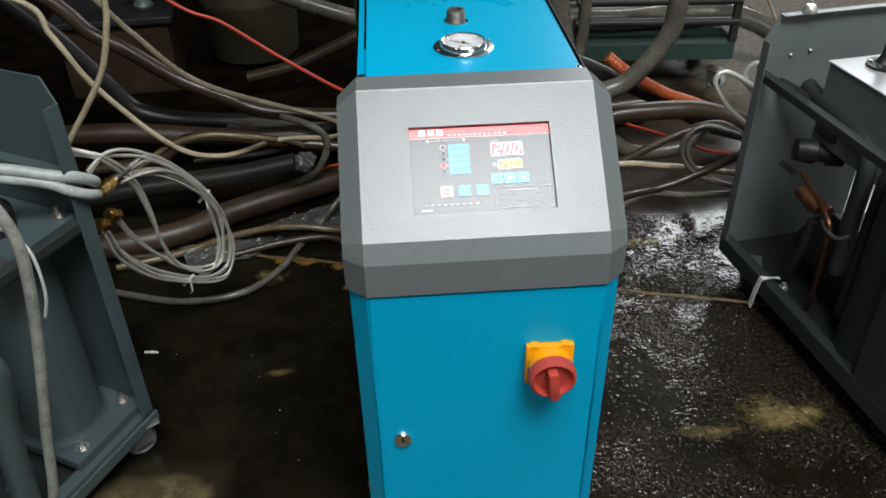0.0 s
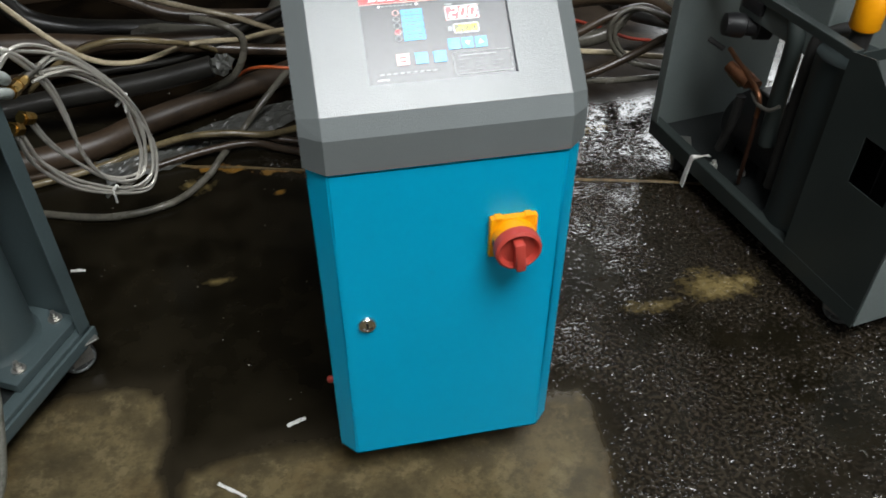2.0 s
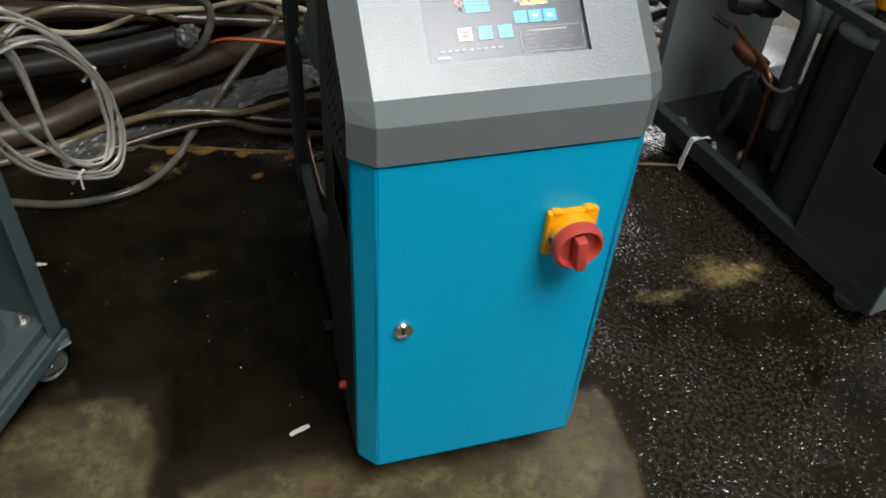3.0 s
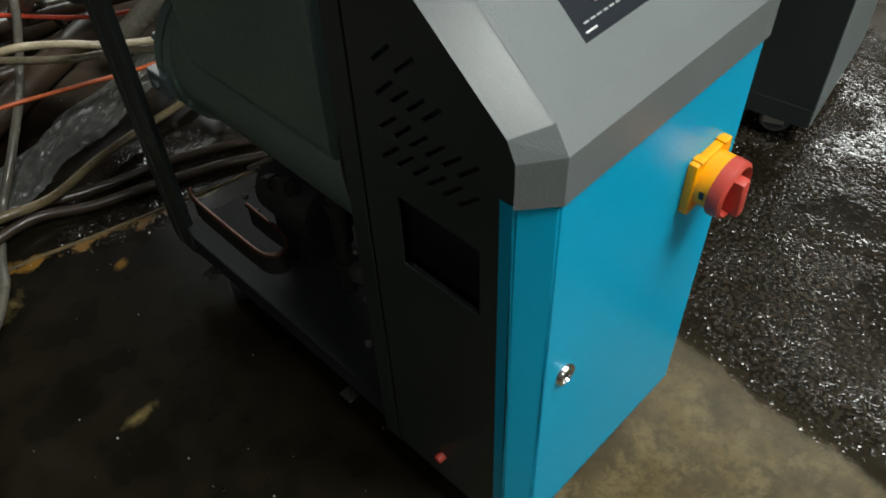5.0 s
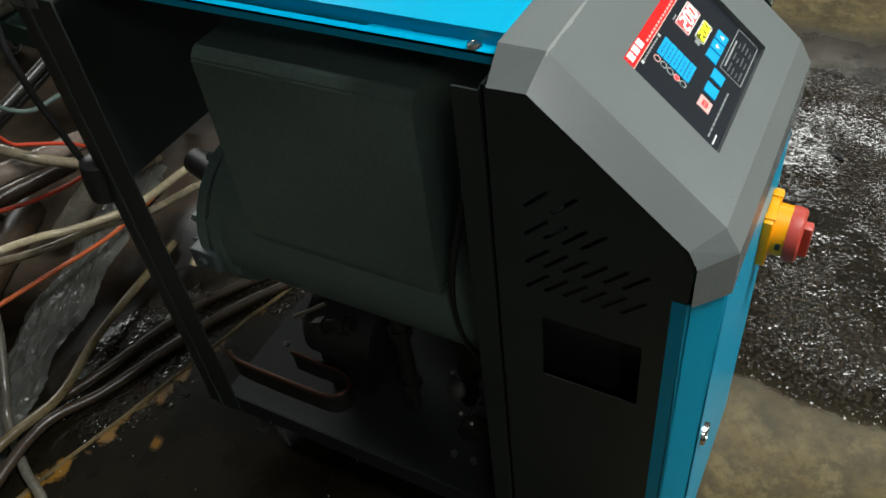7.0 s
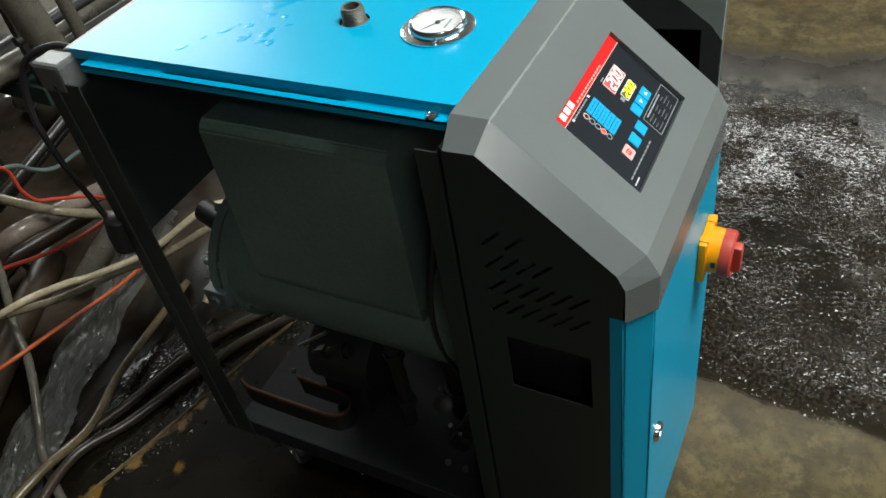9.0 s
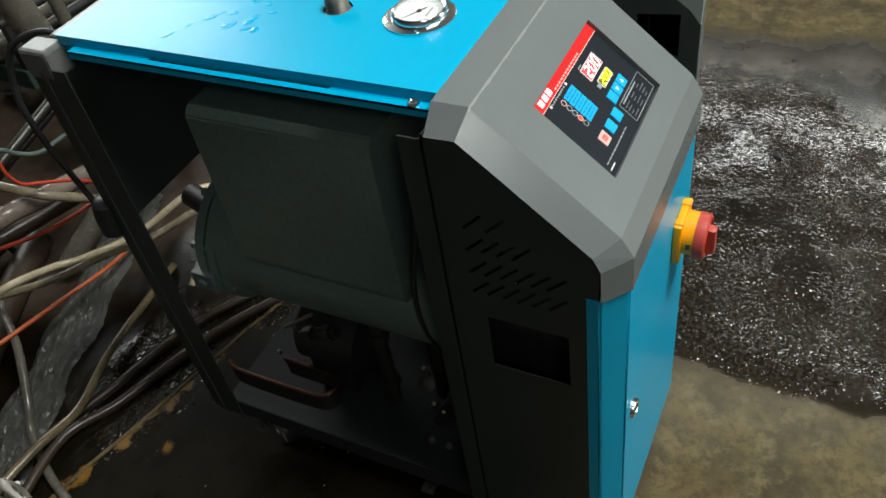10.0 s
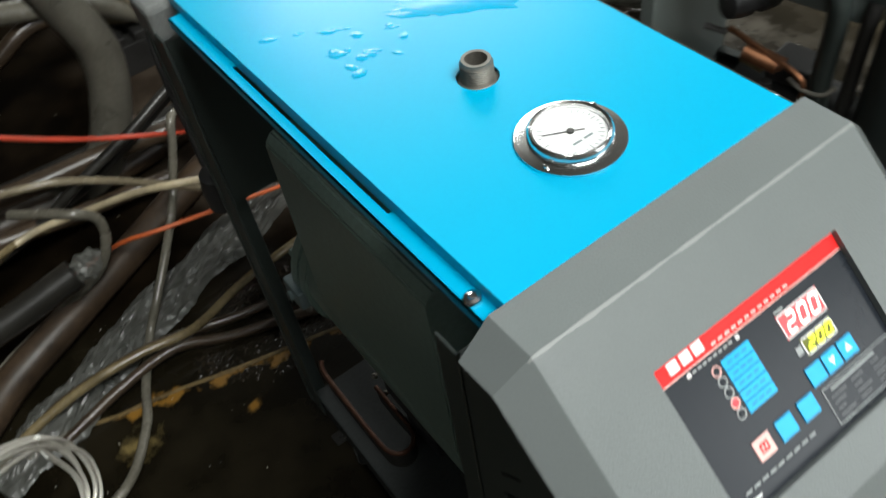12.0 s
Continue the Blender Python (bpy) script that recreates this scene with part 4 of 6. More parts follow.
def caster(parent, x, y, m_wheel=M_BLACK, r=0.030, swing=0):
    """Swivel castor under a base at z 0.07: fork, wheel and plate."""
    p = pose(x, y, 0, 0, 0, swing)
    bm = bmesh.new()
    add_box(bm, (-0.025, -0.022, 0.066), (0.025, 0.022, 0.0695), 0.001)
    add_cyl(bm, (0, 0, 0.056), (0, 0, 0.067), 0.016, seg=20)
    for s in (-1, 1):
        add_box(bm, (s * 0.0145 - 0.0012, -0.032, 0.022), (s * 0.0145 + 0.0012, 0.006, 0.058), 0.001)
    f = part("castor", bm, M_STEEL, parent, "swivel castor with dark wheel", m=p)
    bm = bmesh.new()
    add_lathe(bm, [(0.006, -0.011), (r * 0.62, -0.0115), (r * 0.95, -0.011), (r, -0.008), (r, 0.008), (r * 0.95, 0.011), (r * 0.62, 0.0115), (0.006, 0.011)], (0, -0.016, r), (1, 0, 0), 28)
    part("wheel", bm, m_wheel, f, smooth=True)
    bm = bmesh.new()
    for s in (-1, 1):
        for k in range(5):
            a = 2 * math.pi * k / 5
            d = Vector((0, math.cos(a), math.sin(a))) * r
            add_cyl(bm, Vector((s * 0.0122, -0.016, r)) + d * 0.2, Vector((s * 0.0122, -0.016, r)) + d * 0.8, 0.0018, seg=6)
        add_lathe(bm, [(r * 0.72, s * 0.0115), (r * 0.76, s * 0.0132), (r * 0.86, s * 0.0132), (r * 0.9, s * 0.0115)], (0, -0.016, r), (1, 0, 0), 24)
    part("hub", bm, M_CAP, f, "spoked grey wheel hub")
    bm = bmesh.new()
    add_cyl(bm, (-0.0175, -0.016, r), (0.0175, -0.016, r), 0.005, seg=12)
    part("axle", bm, M_STEEL, f)
    return f


build_door(unit)
build_switch(unit)
build_hood(unit)
build_display(unit)
for sx in (-1, 1):
    build_side(unit, sx)
build_roof(unit)
build_gauge(unit)
build_stub(unit)


def build_frame(parent, w, y0, y1, top, material=M_SIDE):
    """Folded base tray and four corner posts, with grey post caps."""
    tray = boxpart("base_tray", (-w, y0, 0.1035), (w, y1, 0.106), material, parent, 0.0012, "folded sheet-metal base plate")
    for sx in (-1, 1):
        boxpart("tray_skirt", (sx * w - 0.0013, y0, 0.068), (sx * w + 0.0013, y1, 0.1055), material, tray, 0.0008, "folded side skirt of the base plate")
    for y in (y0, y1):
        boxpart("tray_end", (-w + 0.002, y - 0.0013, 0.068), (w - 0.002, y + 0.0013, 0.103), material, tray, 0.0008)
    for sx in (-1, 1):
        x = sx * (w + 0.004)
        bm = bmesh.new()
        add_box(bm, (min(x, x - sx * 0.024), y1 + 0.010, 0.070), (max(x, x - sx * 0.024), y1 + 0.038, top), 0.002)
        add_box(bm, (x - 0.0012, y1 - 0.024, 0.070), (x + 0.0012, y1 + 0.0125, top - 0.012), 0.0008)
        post = part("corner_post", bm, M_SIDE, parent, "charcoal folded corner post")
        boxpart("post_bead", (x - 0.0035, y1 + 0.0115, 0.072), (x + 0.0035, y1 + 0.018, top - 0.014), M_SIDE, post, 0.002)
    return tray


build_frame(unit, 0.150, 0.200, 0.690, 0.775, M_TRAY)
for x in (-0.12, 0.12):
    for y, s in ((0.12, 15), (0.62, -30)):
        caster(unit, x, y, swing=s)

# rear cross member with plastic corner caps
bm = bmesh.new()
add_box(bm, (-0.122, 0.6885, 0.752), (0.122, 0.712, 0.788), 0.004)
part("rear_rail", bm, M_GREY, unit, "grey rear top rail")
for sx in (-1, 1):
    bm = bmesh.new()
    add_box(bm, (sx * 0.140 - 0.016, 0.684, 0.748), (sx * 0.140 + 0.018, 0.731, 0.787), 0.005)
    part("corner_cap", bm, M_CAP, unit, "worn grey corner bracket")

# front inner post with its folded flange
bm = bmesh.new()
add_box(bm, (-0.1625, 0.198, 0.070), (-0.1600, 0.222, 0.765), 0.0008)
add_box(bm, (-0.1610, 0.198, 0.070), (-0.1350, 0.2005, 0.765), 0.0008)
part("front_post", bm, M_SIDE, unit, "dark folded front post")

# rear panel above the hose opening, and the far side cover
bm = bmesh.new()
add_sheet(bm, [(-0.148, 0.526), (0.148, 0.526), (0.148, 0.765), (-0.148, 0.765)], [], 0.0018, lambda u, v, w: Vector((u, 0.688 - w, v)))
part("rear_panel", bm, M_SIDE, unit, "charcoal rear sheet over the hose opening")
boxpart("far_cover", (0.150, 0.200, 0.110), (0.152, 0.60, 0.778), M_SIDE, unit, label="charcoal side cover")

# heater tank: a squared shield over a lying cylinder
bm = bmesh.new()
add_cyl(bm, (-0.025, 0.225, 0.432), (-0.025, 0.605, 0.432), 0.103, seg=48)
part("heater_tank", bm, M_TANK, unit, "dark green-grey horizontal heater tank", smooth=True)
bm = bmesh.new()
for y in (0.592, 0.612):
    add_cyl(bm, (-0.025, y, 0.422), (-0.025, y + 0.014, 0.422), 0.108, seg=40)
for k in range(8):
    a = 2 * math.pi * (k + 0.5) / 8
    p = Vector((-0.025 + 0.100 * math.cos(a), 0, 0.422 + 0.100 * math.sin(a)))
    add_cyl(bm, p + Vector((0, 0.584, 0)), p + Vector((0, 0.636, 0)), 0.0065, seg=6)
part("tank_flange", bm, M_TANK, unit, "bolted flange of the heater tank", smooth=True)
bm = bmesh.new()
prof = [(-0.090, 0.470), (-0.134, 0.478), (-0.137, 0.490), (-0.137, 0.716), (-0.128, 0.726), (0.10, 0.726), (0.10, 0.720), (-0.120, 0.720), (-0.130, 0.712), (-0.130, 0.492)]
lo = [bm.verts.new((x, 0.277, z)) for x, z in prof]
hi = [bm.verts.new((x, 0.521, z)) for x, z in prof]
n = len(prof)
for k in range(n):
    bm.faces.new((lo[k], lo[(k + 1) % n], hi[(k + 1) % n], hi[k]))
bm.faces.new(lo)
bm.faces.new(hi[::-1])
add_box(bm, (-0.130, 0.279, 0.48), (0.10, 0.281, 0.722))
add_box(bm, (-0.130, 0.517, 0.48), (0.10, 0.519, 0.722))
bmesh.ops.bevel(bm, geom=[e for e in bm.edges if abs(e.verts[0].co.y - e.verts[1].co.y) > 0.2], offset=0.002, segments=2, affect="EDGES")
part("heater_shield", bm, M_TANK, unit, "dark green-grey sheet shield over the heater")

# black rubber coupling at the rear end of the tank
bm = bmesh.new()
add_cyl(bm, (-0.055, 0.630, 0.468), (-0.035, 0.700, 0.470), 0.018, seg=18)
add_cyl(bm, (-0.052, 0.640, 0.468), (-0.049, 0.652, 0.468), 0.0215, seg=18)
part("hose_coupling", bm, M_BLACK, unit, "black rubber hose coupling", smooth=True)
bm = bmesh.new()
add_tube(bm, [(-0.148, 0.735, 0.505), (-0.150, 0.752, 0.535), (-0.146, 0.775, 0.575), (-0.142, 0.80, 0.625), (-0.135, 0.815, 0.69), (-0.12, 0.80, 0.755), (-0.10, 0.755, 0.775), (-0.09, 0.715, 0.765)], 0.0045, 8, 8)
part("rear_cable", bm, M_BLACK, unit, "black cable looping behind the rear post", smooth=True)
bm = bmesh.new()
add_lathe(bm, [(0.010, -0.030), (0.019, -0.026), (0.021, 0.0), (0.019, 0.026), (0.009, 0.032)], (-0.148, 0.738, 0.515), (0.05, -0.1, 1), 18)
part("cable_gland", bm, M_BLACK, unit, "black cable gland on the rear post", smooth=True)
bm = bmesh.new()
add_box(bm, (-0.142, 0.600, 0.395), (-0.118, 0.640, 0.425), 0.002)
add_cyl(bm, (-0.147, 0.620, 0.410), (-0.138, 0.620, 0.410), 0.007, seg=6)
part("tank_lug", bm, M_GREY, unit, "grey bolted lug of the tank flange")
# pump and fittings in the tray
bm = bmesh.new()
add_lathe(bm, [(0.03, -0.06), (0.055, -0.055), (0.058, -0.02), (0.058, 0.05), (0.048, 0.06), (0.02, 0.065)], (-0.03, 0.50, 0.225), (0, 1, 0.0), 28)
add_box(bm, (-0.07, 0.47, 0.11), (0.01, 0.55, 0.18), 0.004)
part("pump", bm, M_BLACK, unit, "black pump body", smooth=True)
bm = bmesh.new()
LOOP = [(-0.128, 0.672, 0.190), (-0.134, 0.655, 0.184), (-0.135, 0.600, 0.182), (-0.135, 0.540, 0.182), (-0.134, 0.498, 0.182), (-0.128, 0.482, 0.182), (-0.117, 0.474, 0.182), (-0.103, 0.475, 0.182), (-0.092, 0.486, 0.182), (-0.088, 0.505, 0.182), (-0.089, 0.540, 0.182), (-0.089, 0.585, 0.184)]
add_tube(bm, LOOP, 0.0036, 10, 8)
part("copper_tube", bm, M_OLDCOPPER, unit, "bent tarnished copper return tube", smooth=True)
bm = bmesh.new()
prev = None
for c in spline(LOOP, 5):
    row = [bm.verts.new(c + Vector((0, 0, z))) for z in (-0.003, -0.022, -0.040)]
    row += [bm.verts.new(c + Vector((0.0012, 0.0012, z))) for z in (-0.040, -0.022, -0.003)]
    if prev:
        for i in range(6):
            bm.faces.new((prev[i], prev[(i + 1) % 6], row[(i + 1) % 6], row[i]))
    else:
        bm.faces.new(row)
    prev = row
bm.faces.new(prev[::-1])
part("drip_band", bm, M_DARK, unit, "dark rusty sheet band under the copper tube", smooth=True)
# bright ends of fittings and the bolts under the base plate
for x, y, z, r in ((-0.112, 0.684, 0.292, 0.004), (-0.080, 0.601, 0.184, 0.0045), (-0.080, 0.547, 0.269, 0.004), (-0.080, 0.575, 0.170, 0.004), (-0.120, 0.287, 0.326, 0.003), (-0.118, 0.285, 0.241, 0.0035), (-0.118, 0.272, 0.226, 0.003)):
    bm = bmesh.new()
    add_lathe(bm, [(r * 0.8, -r), (r, -r * 0.6), (r, r * 0.6), (r * 0.7, r), (r * 0.2, r)], (x, y, z), (-0.5, -0.3, 0.8), 12)
    part("nut", bm, M_PIPE, unit, smooth=True)
bm = bmesh.new()
add_cyl(bm, (-0.080, 0.565, 0.262), (-0.080, 0.499, 0.317), 0.0028, seg=10)
part("thin_rod", bm, M_STEEL, unit, smooth=True)
bm = bmesh.new()
add_lathe(bm, [(0.006, -0.004), (0.013, -0.003), (0.013, 0.002), (0.008, 0.005), (0.002, 0.005)], (-0.120, 0.287, 0.292), (-0.6, -0.2, 0.7), 16)
part("union_cap", bm, M_DARK, unit, smooth=True)
for y in (0.628, 0.304):
    bm = bmesh.new()
    add_box(bm, (-0.166, y - 0.011, 0.054), (-0.140, y + 0.011, 0.057), 0.0008)
    add_cyl(bm, (-0.154, y, 0.0565), (-0.154, y, 0.061), 0.004, seg=8)
    add_box(bm, (-0.1415, y - 0.011, 0.056), (-0.1390, y + 0.011, 0.072), 0.0006)
    part("foot_bracket", bm, M_DARK, unit, "small dark bracket under the base plate")
for a, b, r, m in (((-0.075, 0.540, 0.25), (-0.07, 0.47, 0.275), 0.009, M_DARK), ((-0.06, 0.40, 0.12), (-0.06, 0.40, 0.34), 0.011, M_DARK), ((-0.02, 0.33, 0.12), (-0.02, 0.33, 0.36), 0.014, M_DARK), ((-0.09, 0.30, 0.14), (-0.05, 0.30, 0.14), 0.012, M_DARK), ((-0.10, 0.27, 0.20), (-0.06, 0.27, 0.20), 0.013, M_DARK)):
    bm = bmesh.new()
    add_cyl(bm, a, b, r, seg=16)
    av, bv = Vector(a), Vector(b)
    for f in (0.25, 0.75):
        c = av.lerp(bv, f)
        d = (bv - av).normalized() * 0.008
        add_cyl(bm, c - d, c + d, r * 1.5, seg=6)
    part("pipe_fitting", bm, m, unit)
bm = bmesh.new()
add_tube(bm, [(-0.125, 0.225, 0.70), (-0.132, 0.245, 0.60), (-0.134, 0.262, 0.50), (-0.128, 0.262, 0.42), (-0.115, 0.240, 0.34), (-0.10, 0.235, 0.24)], 0.003, 8, 8)
part("cable", bm, M_BLACK, unit, "thin black cable", smooth=True)
for sx, y in ((-0.105, 0.315), (-0.105, 0.285)):
    bm = bmesh.new()
    add_cyl(bm, (sx, y, 0.106), (sx, y, 0.113), 0.005, seg=6)
    part("bolt", bm, M_STEEL, unit)

# ---------------------------------------------------------------- the machine with the open frame to the east
east = thing("open_temperature_controller", "dark grey open-frame temperature controller with copper pipework", "machine", pose(0.9325, 0.144, 0, 0, 0, 9), "temperature controllers")


def build_open_frame(parent, w, depth, rail_z, paint):
    bm = bmesh.new()
    add_box(bm, (-w + 0.002, 0.02, 0.066), (w - 0.002, depth - 0.004, 0.069))
    part("floor_plate", bm, M_TRAY, parent, "dull dark base plate")
    for sx in (-1, 1):
        bm = bmesh.new()
        x = sx * w
        add_box(bm, (x - 0.0015, 0.0, 0.052), (x + 0.0015, depth, 0.092), 0.001)
        add_box(bm, (min(x, x - sx * 0.022), 0.0, 0.0905), (max(x, x - sx * 0.022), depth, 0.093), 0.001)
        part("base_rail", bm, paint, parent, "folded grey base rail")
        bm = bmesh.new()
        add_box(bm, (min(x, x - sx * 0.020), 0.20, rail_z), (max(x, x - sx * 0.020), depth, rail_z + 0.018), 0.002)
        part("side_rail", bm, M_SIDE, parent, "dark side rail of the frame")


build_open_frame(east, 0.160, 0.700, 0.490, M_SIDE)
# rear sheet with cut corner
bm = bmesh.new()
add_sheet(bm, [(-0.160, 0.055), (0.160, 0.055), (0.160, 0.60), (0.145, 0.625), (-0.135, 0.625), (-0.160, 0.575)], [], 0.003, lambda u, v, w: Vector((u, 0.700 - w, v)))
add_box(bm, (-0.1615, 0.675, 0.055), (-0.1585, 0.700, 0.575), 0.001)
add_box(bm, (-0.135, 0.682, 0.6235), (0.145, 0.700, 0.6265), 0.0008)
part("rear_sheet", bm, M_SHEET, east, "grey rear sheet with a cut corner")
bm = bmesh.new()
add_lathe(bm, [(0.013, 0.0), (0.014, 0.003), (0.014, 0.008), (0.011, 0.014), (0.009, 0.016), (0.002, 0.016)], (-0.078, 0.688, 0.6265), (0, 0, 1), 18)
part("knurled_nut", bm, M_ZINC, east, "bright zinc nut on the rear sheet", smooth=True)
for u, v in ((-0.092, 0.535), (-0.048, 0.540)):
    bm = bmesh.new()
    add_lathe(bm, [(0.005, 0.0), (0.005, 0.002), (0.003, 0.004), (0.001, 0.004)], (u, 0.697, v), (0, -1, 0), 12)
    part("sheet_screw", bm, M_STEEL, east, smooth=True)
bm = bmesh.new()
add_cyl(bm, (-0.10, 0.697, 0.475), (-0.085, 0.58, 0.475), 0.011, seg=16)
part("tank_pipe", bm, M_DARK, east, smooth=True)
# front cabinet of the open machine: side walls with opening, front and inner bulkhead
bm = bmesh.new()
add_sheet(bm, [(0.0, 0.055), (0.205, 0.055), (0.205, 0.505), (0.155, 0.515), (0.02, 0.40), (0.0, 0.37)], [[(0.038, 0.300), (0.120, 0.300), (0.120, 0.392), (0.038, 0.392)]], 0.002, lambda u, v, w: Vector((-0.161 + w, u, v)))
part("cabinet_side", bm, M_SIDE, east, "charcoal cabinet side with a socket opening")
bm = bmesh.new()
add_sheet(bm, [(0.0, 0.055), (0.205, 0.055), (0.205, 0.505), (0.155, 0.515), (0.02, 0.40), (0.0, 0.37)], [], 0.002, lambda u, v, w: Vector((0.161 - w, u, v)))
part("cabinet_side", bm, M_SIDE, east)
boxpart("bulkhead", (-0.159, 0.203, 0.07), (0.159, 0.206, 0.50), M_SIDE, east, label="charcoal inner bulkhead")
boxpart("cabinet_back_plate", (-0.12, 0.10, 0.07), (0.12, 0.103, 0.42), M_BLACK, east)
boxpart("front_sheet", (-0.157, -0.002, 0.055), (0.157, 0.001, 0.37), M_SHEET, east, label="grey front sheet")
bm = bmesh.new()
add_sheet(bm, [(-0.159, 0.0), (0.159, 0.0), (0.159, 0.19), (-0.159, 0.19)], [], 0.003, lambda u, v, w: Vector((u, 0.0 + v * 0.80, 0.370 + v * 0.76 - w)))
part("cabinet_slope", bm, M_SIDE, east, "sloping charcoal cover of the cabinet")
# tank box with flange, fitting and yellow cap
bm = bmesh.new()
add_box(bm, (-0.090, 0.335, 0.405), (0.125, 0.577, 0.5665), 0.004)
box = part("expansion_tank", bm, M_SHEET, east, "grey sheet-metal expansion tank")
boxpart("tank_lid", (-0.093, 0.332, 0.5668), (0.128, 0.580, 0.570), M_GREY_L, box, label="pale grey tank lid")
bm = bmesh.new()
add_lathe(bm, [(0.032, 0.570), (0.032, 0.576), (0.020, 0.577), (0.016, 0.580), (0.010, 0.592), (0.008, 0.622), (0.003, 0.627)], (-0.012, 0.525, 0), (0, 0, 1), 28)
fl = part("level_fitting", bm, M_DARK, box, "dark flanged level switch", smooth=True)
for k in range(5):
    bm = bmesh.new()
    a = 2 * math.pi * k / 5
    add_cyl(bm, (-0.012 + 0.025 * math.cos(a), 0.525 + 0.025 * math.sin(a), 0.5755), (-0.012 + 0.025 * math.cos(a), 0.525 + 0.025 * math.sin(a), 0.580), 0.0035, seg=6)
    part("flange_bolt", bm, M_STEEL, fl)
bm = bmesh.new()
add_tube(bm, [(-0.012, 0.525, 0.622), (-0.008, 0.52, 0.665), (0.03, 0.49, 0.68), (0.06, 0.44, 0.64), (0.07, 0.37, 0.585), (0.07, 0.32, 0.5)], 0.0025, 8, 8)
part("sensor_lead", bm, M_BLACK, box, smooth=True)
bm = bmesh.new()
add_cyl(bm, (-0.085, 0.264, 0.075), (-0.085, 0.264, 0.455), 0.062, seg=40)
add_lathe(bm, [(0.062, 0.090), (0.065, 0.078), (0.070, 0.0715), (0.06, 0.071)], (-0.085, 0.264, 0.0), (0, 0, 1), 40)
part("vertical_tank", bm, M_SLATE, east, "dark green-grey upright cylinder tank", smooth=True)
bm = bmesh.new()
add_lathe(bm, [(0.024, 0.0), (0.026, 0.004), (0.026, 0.055), (0.024, 0.060), (0.010, 0.061)], (-0.085, 0.265, 0.508), (0, 0, 1), 28)
part("cap", bm, M_YELLOW, east, "yellow plastic protective cap", smooth=True)
bm = bmesh.new()
add_cyl(bm, (-0.085, 0.265, 0.45), (-0.085, 0.265, 0.51), 0.018, seg=20)
part("riser_pipe", bm, M_DARK, east, smooth=True)
# pipework
bm = bmesh.new()
add_tube(bm, [(-0.07, 0.645, 0.485), (-0.078, 0.60, 0.482), (-0.085, 0.50, 0.478), (-0.095, 0.42, 0.470), (-0.10, 0.395, 0.445), (-0.102, 0.388, 0.40), (-0.102, 0.388, 0.30), (-0.10, 0.385, 0.20)], 0.0175, 16, 8)
part("grey_pipe", bm, M_SIDE, east, "thick bent dark grey pipe", smooth=True)
bm = bmesh.new()
add_tube(bm, [(-0.10, 0.343, 0.12), (-0.102, 0.343, 0.35), (-0.10, 0.340, 0.45), (-0.08, 0.335, 0.468), (-0.01, 0.33, 0.47)], 0.012, 16, 8)
part("grey_pipe", bm, M_DARK, east, "dark bent pipe", smooth=True)
bm = bmesh.new()
add_lathe(bm, [(0.008, -0.055), (0.022, -0.05), (0.025, -0.03), (0.025, -0.012), (0.019, -0.008), (0.019, 0.012), (0.025, 0.016), (0.023, 0.045), (0.01, 0.05)], (-0.09, 0.535, 0.390), (0.9, -0.35, -0.1), 26)
add_box(bm, (-0.10, 0.50, 0.425), (-0.06, 0.56, 0.452), 0.004)
part("solenoid_valve", bm, M_BLACK, east, "black solenoid valve body", smooth=True)
bm = bmesh.new()
add_tube(bm, [(-0.10, 0.56, 0.33), (-0.115, 0.50, 0.325), (-0.128, 0.44, 0.318), (-0.133, 0.41, 0.308), (-0.132, 0.402, 0.29), (-0.130, 0.402, 0.26)], 0.0052, 12, 8)
part("copper_tube", bm, M_COPPER, east, "bent bright copper tube", smooth=True)
bm = bmesh.new()
add_cyl(bm, (-0.130, 0.515, 0.318), (-0.122, 0.455, 0.306), 0.013, seg=16)
add_cyl(bm, (-0.105, 0.515, 0.308), (-0.100, 0.455, 0.296), 0.013, seg=16)
part("heat_exchanger", bm, M_COPPER, east, "pair of dull copper stubs", smooth=True)
bm = bmesh.new()
add_cyl(bm, (-0.135, 0.59, 0.345), (-0.12, 0.555, 0.335), 0.0055, seg=6)
part("brass_nut", bm, M_DARK, east, "dark coupling nut")
bm = bmesh.new()
add_cyl(bm, (-0.12, 0.52, 0.30), (-0.118, 0.48, 0.29), 0.008, seg=6)
part("brass_nut", bm, M_OLDBRASS, east)
bm = bmesh.new()
add_tube(bm, [(-0.130, 0.402, 0.262), (-0.128, 0.402, 0.20), (-0.12, 0.41, 0.12), (-0.11, 0.42, 0.08)], 0.005, 10, 6)
part("drop_tube", bm, M_OLDCOPPER, east, "tarnished copper drop tube", smooth=True)
bm = bmesh.new()
add_tube(bm, [(-0.12, 0.47, 0.27), (-0.12, 0.475, 0.20), (-0.115, 0.50, 0.12)], 0.010, 12, 6)
part("drain_pipe", bm, M_DARK, east, smooth=True)
bm = bmesh.new()
add_tube(bm, [(-0.13, 0.43, 0.30), (-0.137, 0.40, 0.292), (-0.135, 0.37, 0.295), (-0.125, 0.355, 0.31)], 0.004, 10, 8)
part("steel_tube", bm, M_PIPE, east, smooth=True)
bm = bmesh.new()
add_lathe(bm, [(0.012, -0.125), (0.050, -0.122), (0.064, -0.112), (0.068, -0.09), (0.068, 0.085), (0.060, 0.095), (0.020, 0.098)], (-0.005, 0.475, 0.148), (0, 1, 0), 32)
pump = part("pump_motor", bm, M_BLACK, east, "black pump motor", smooth=True)
boxpart("terminal_box", (-0.045, 0.43, 0.214), (0.03, 0.51, 0.252), M_BLACK, pump, 0.005)
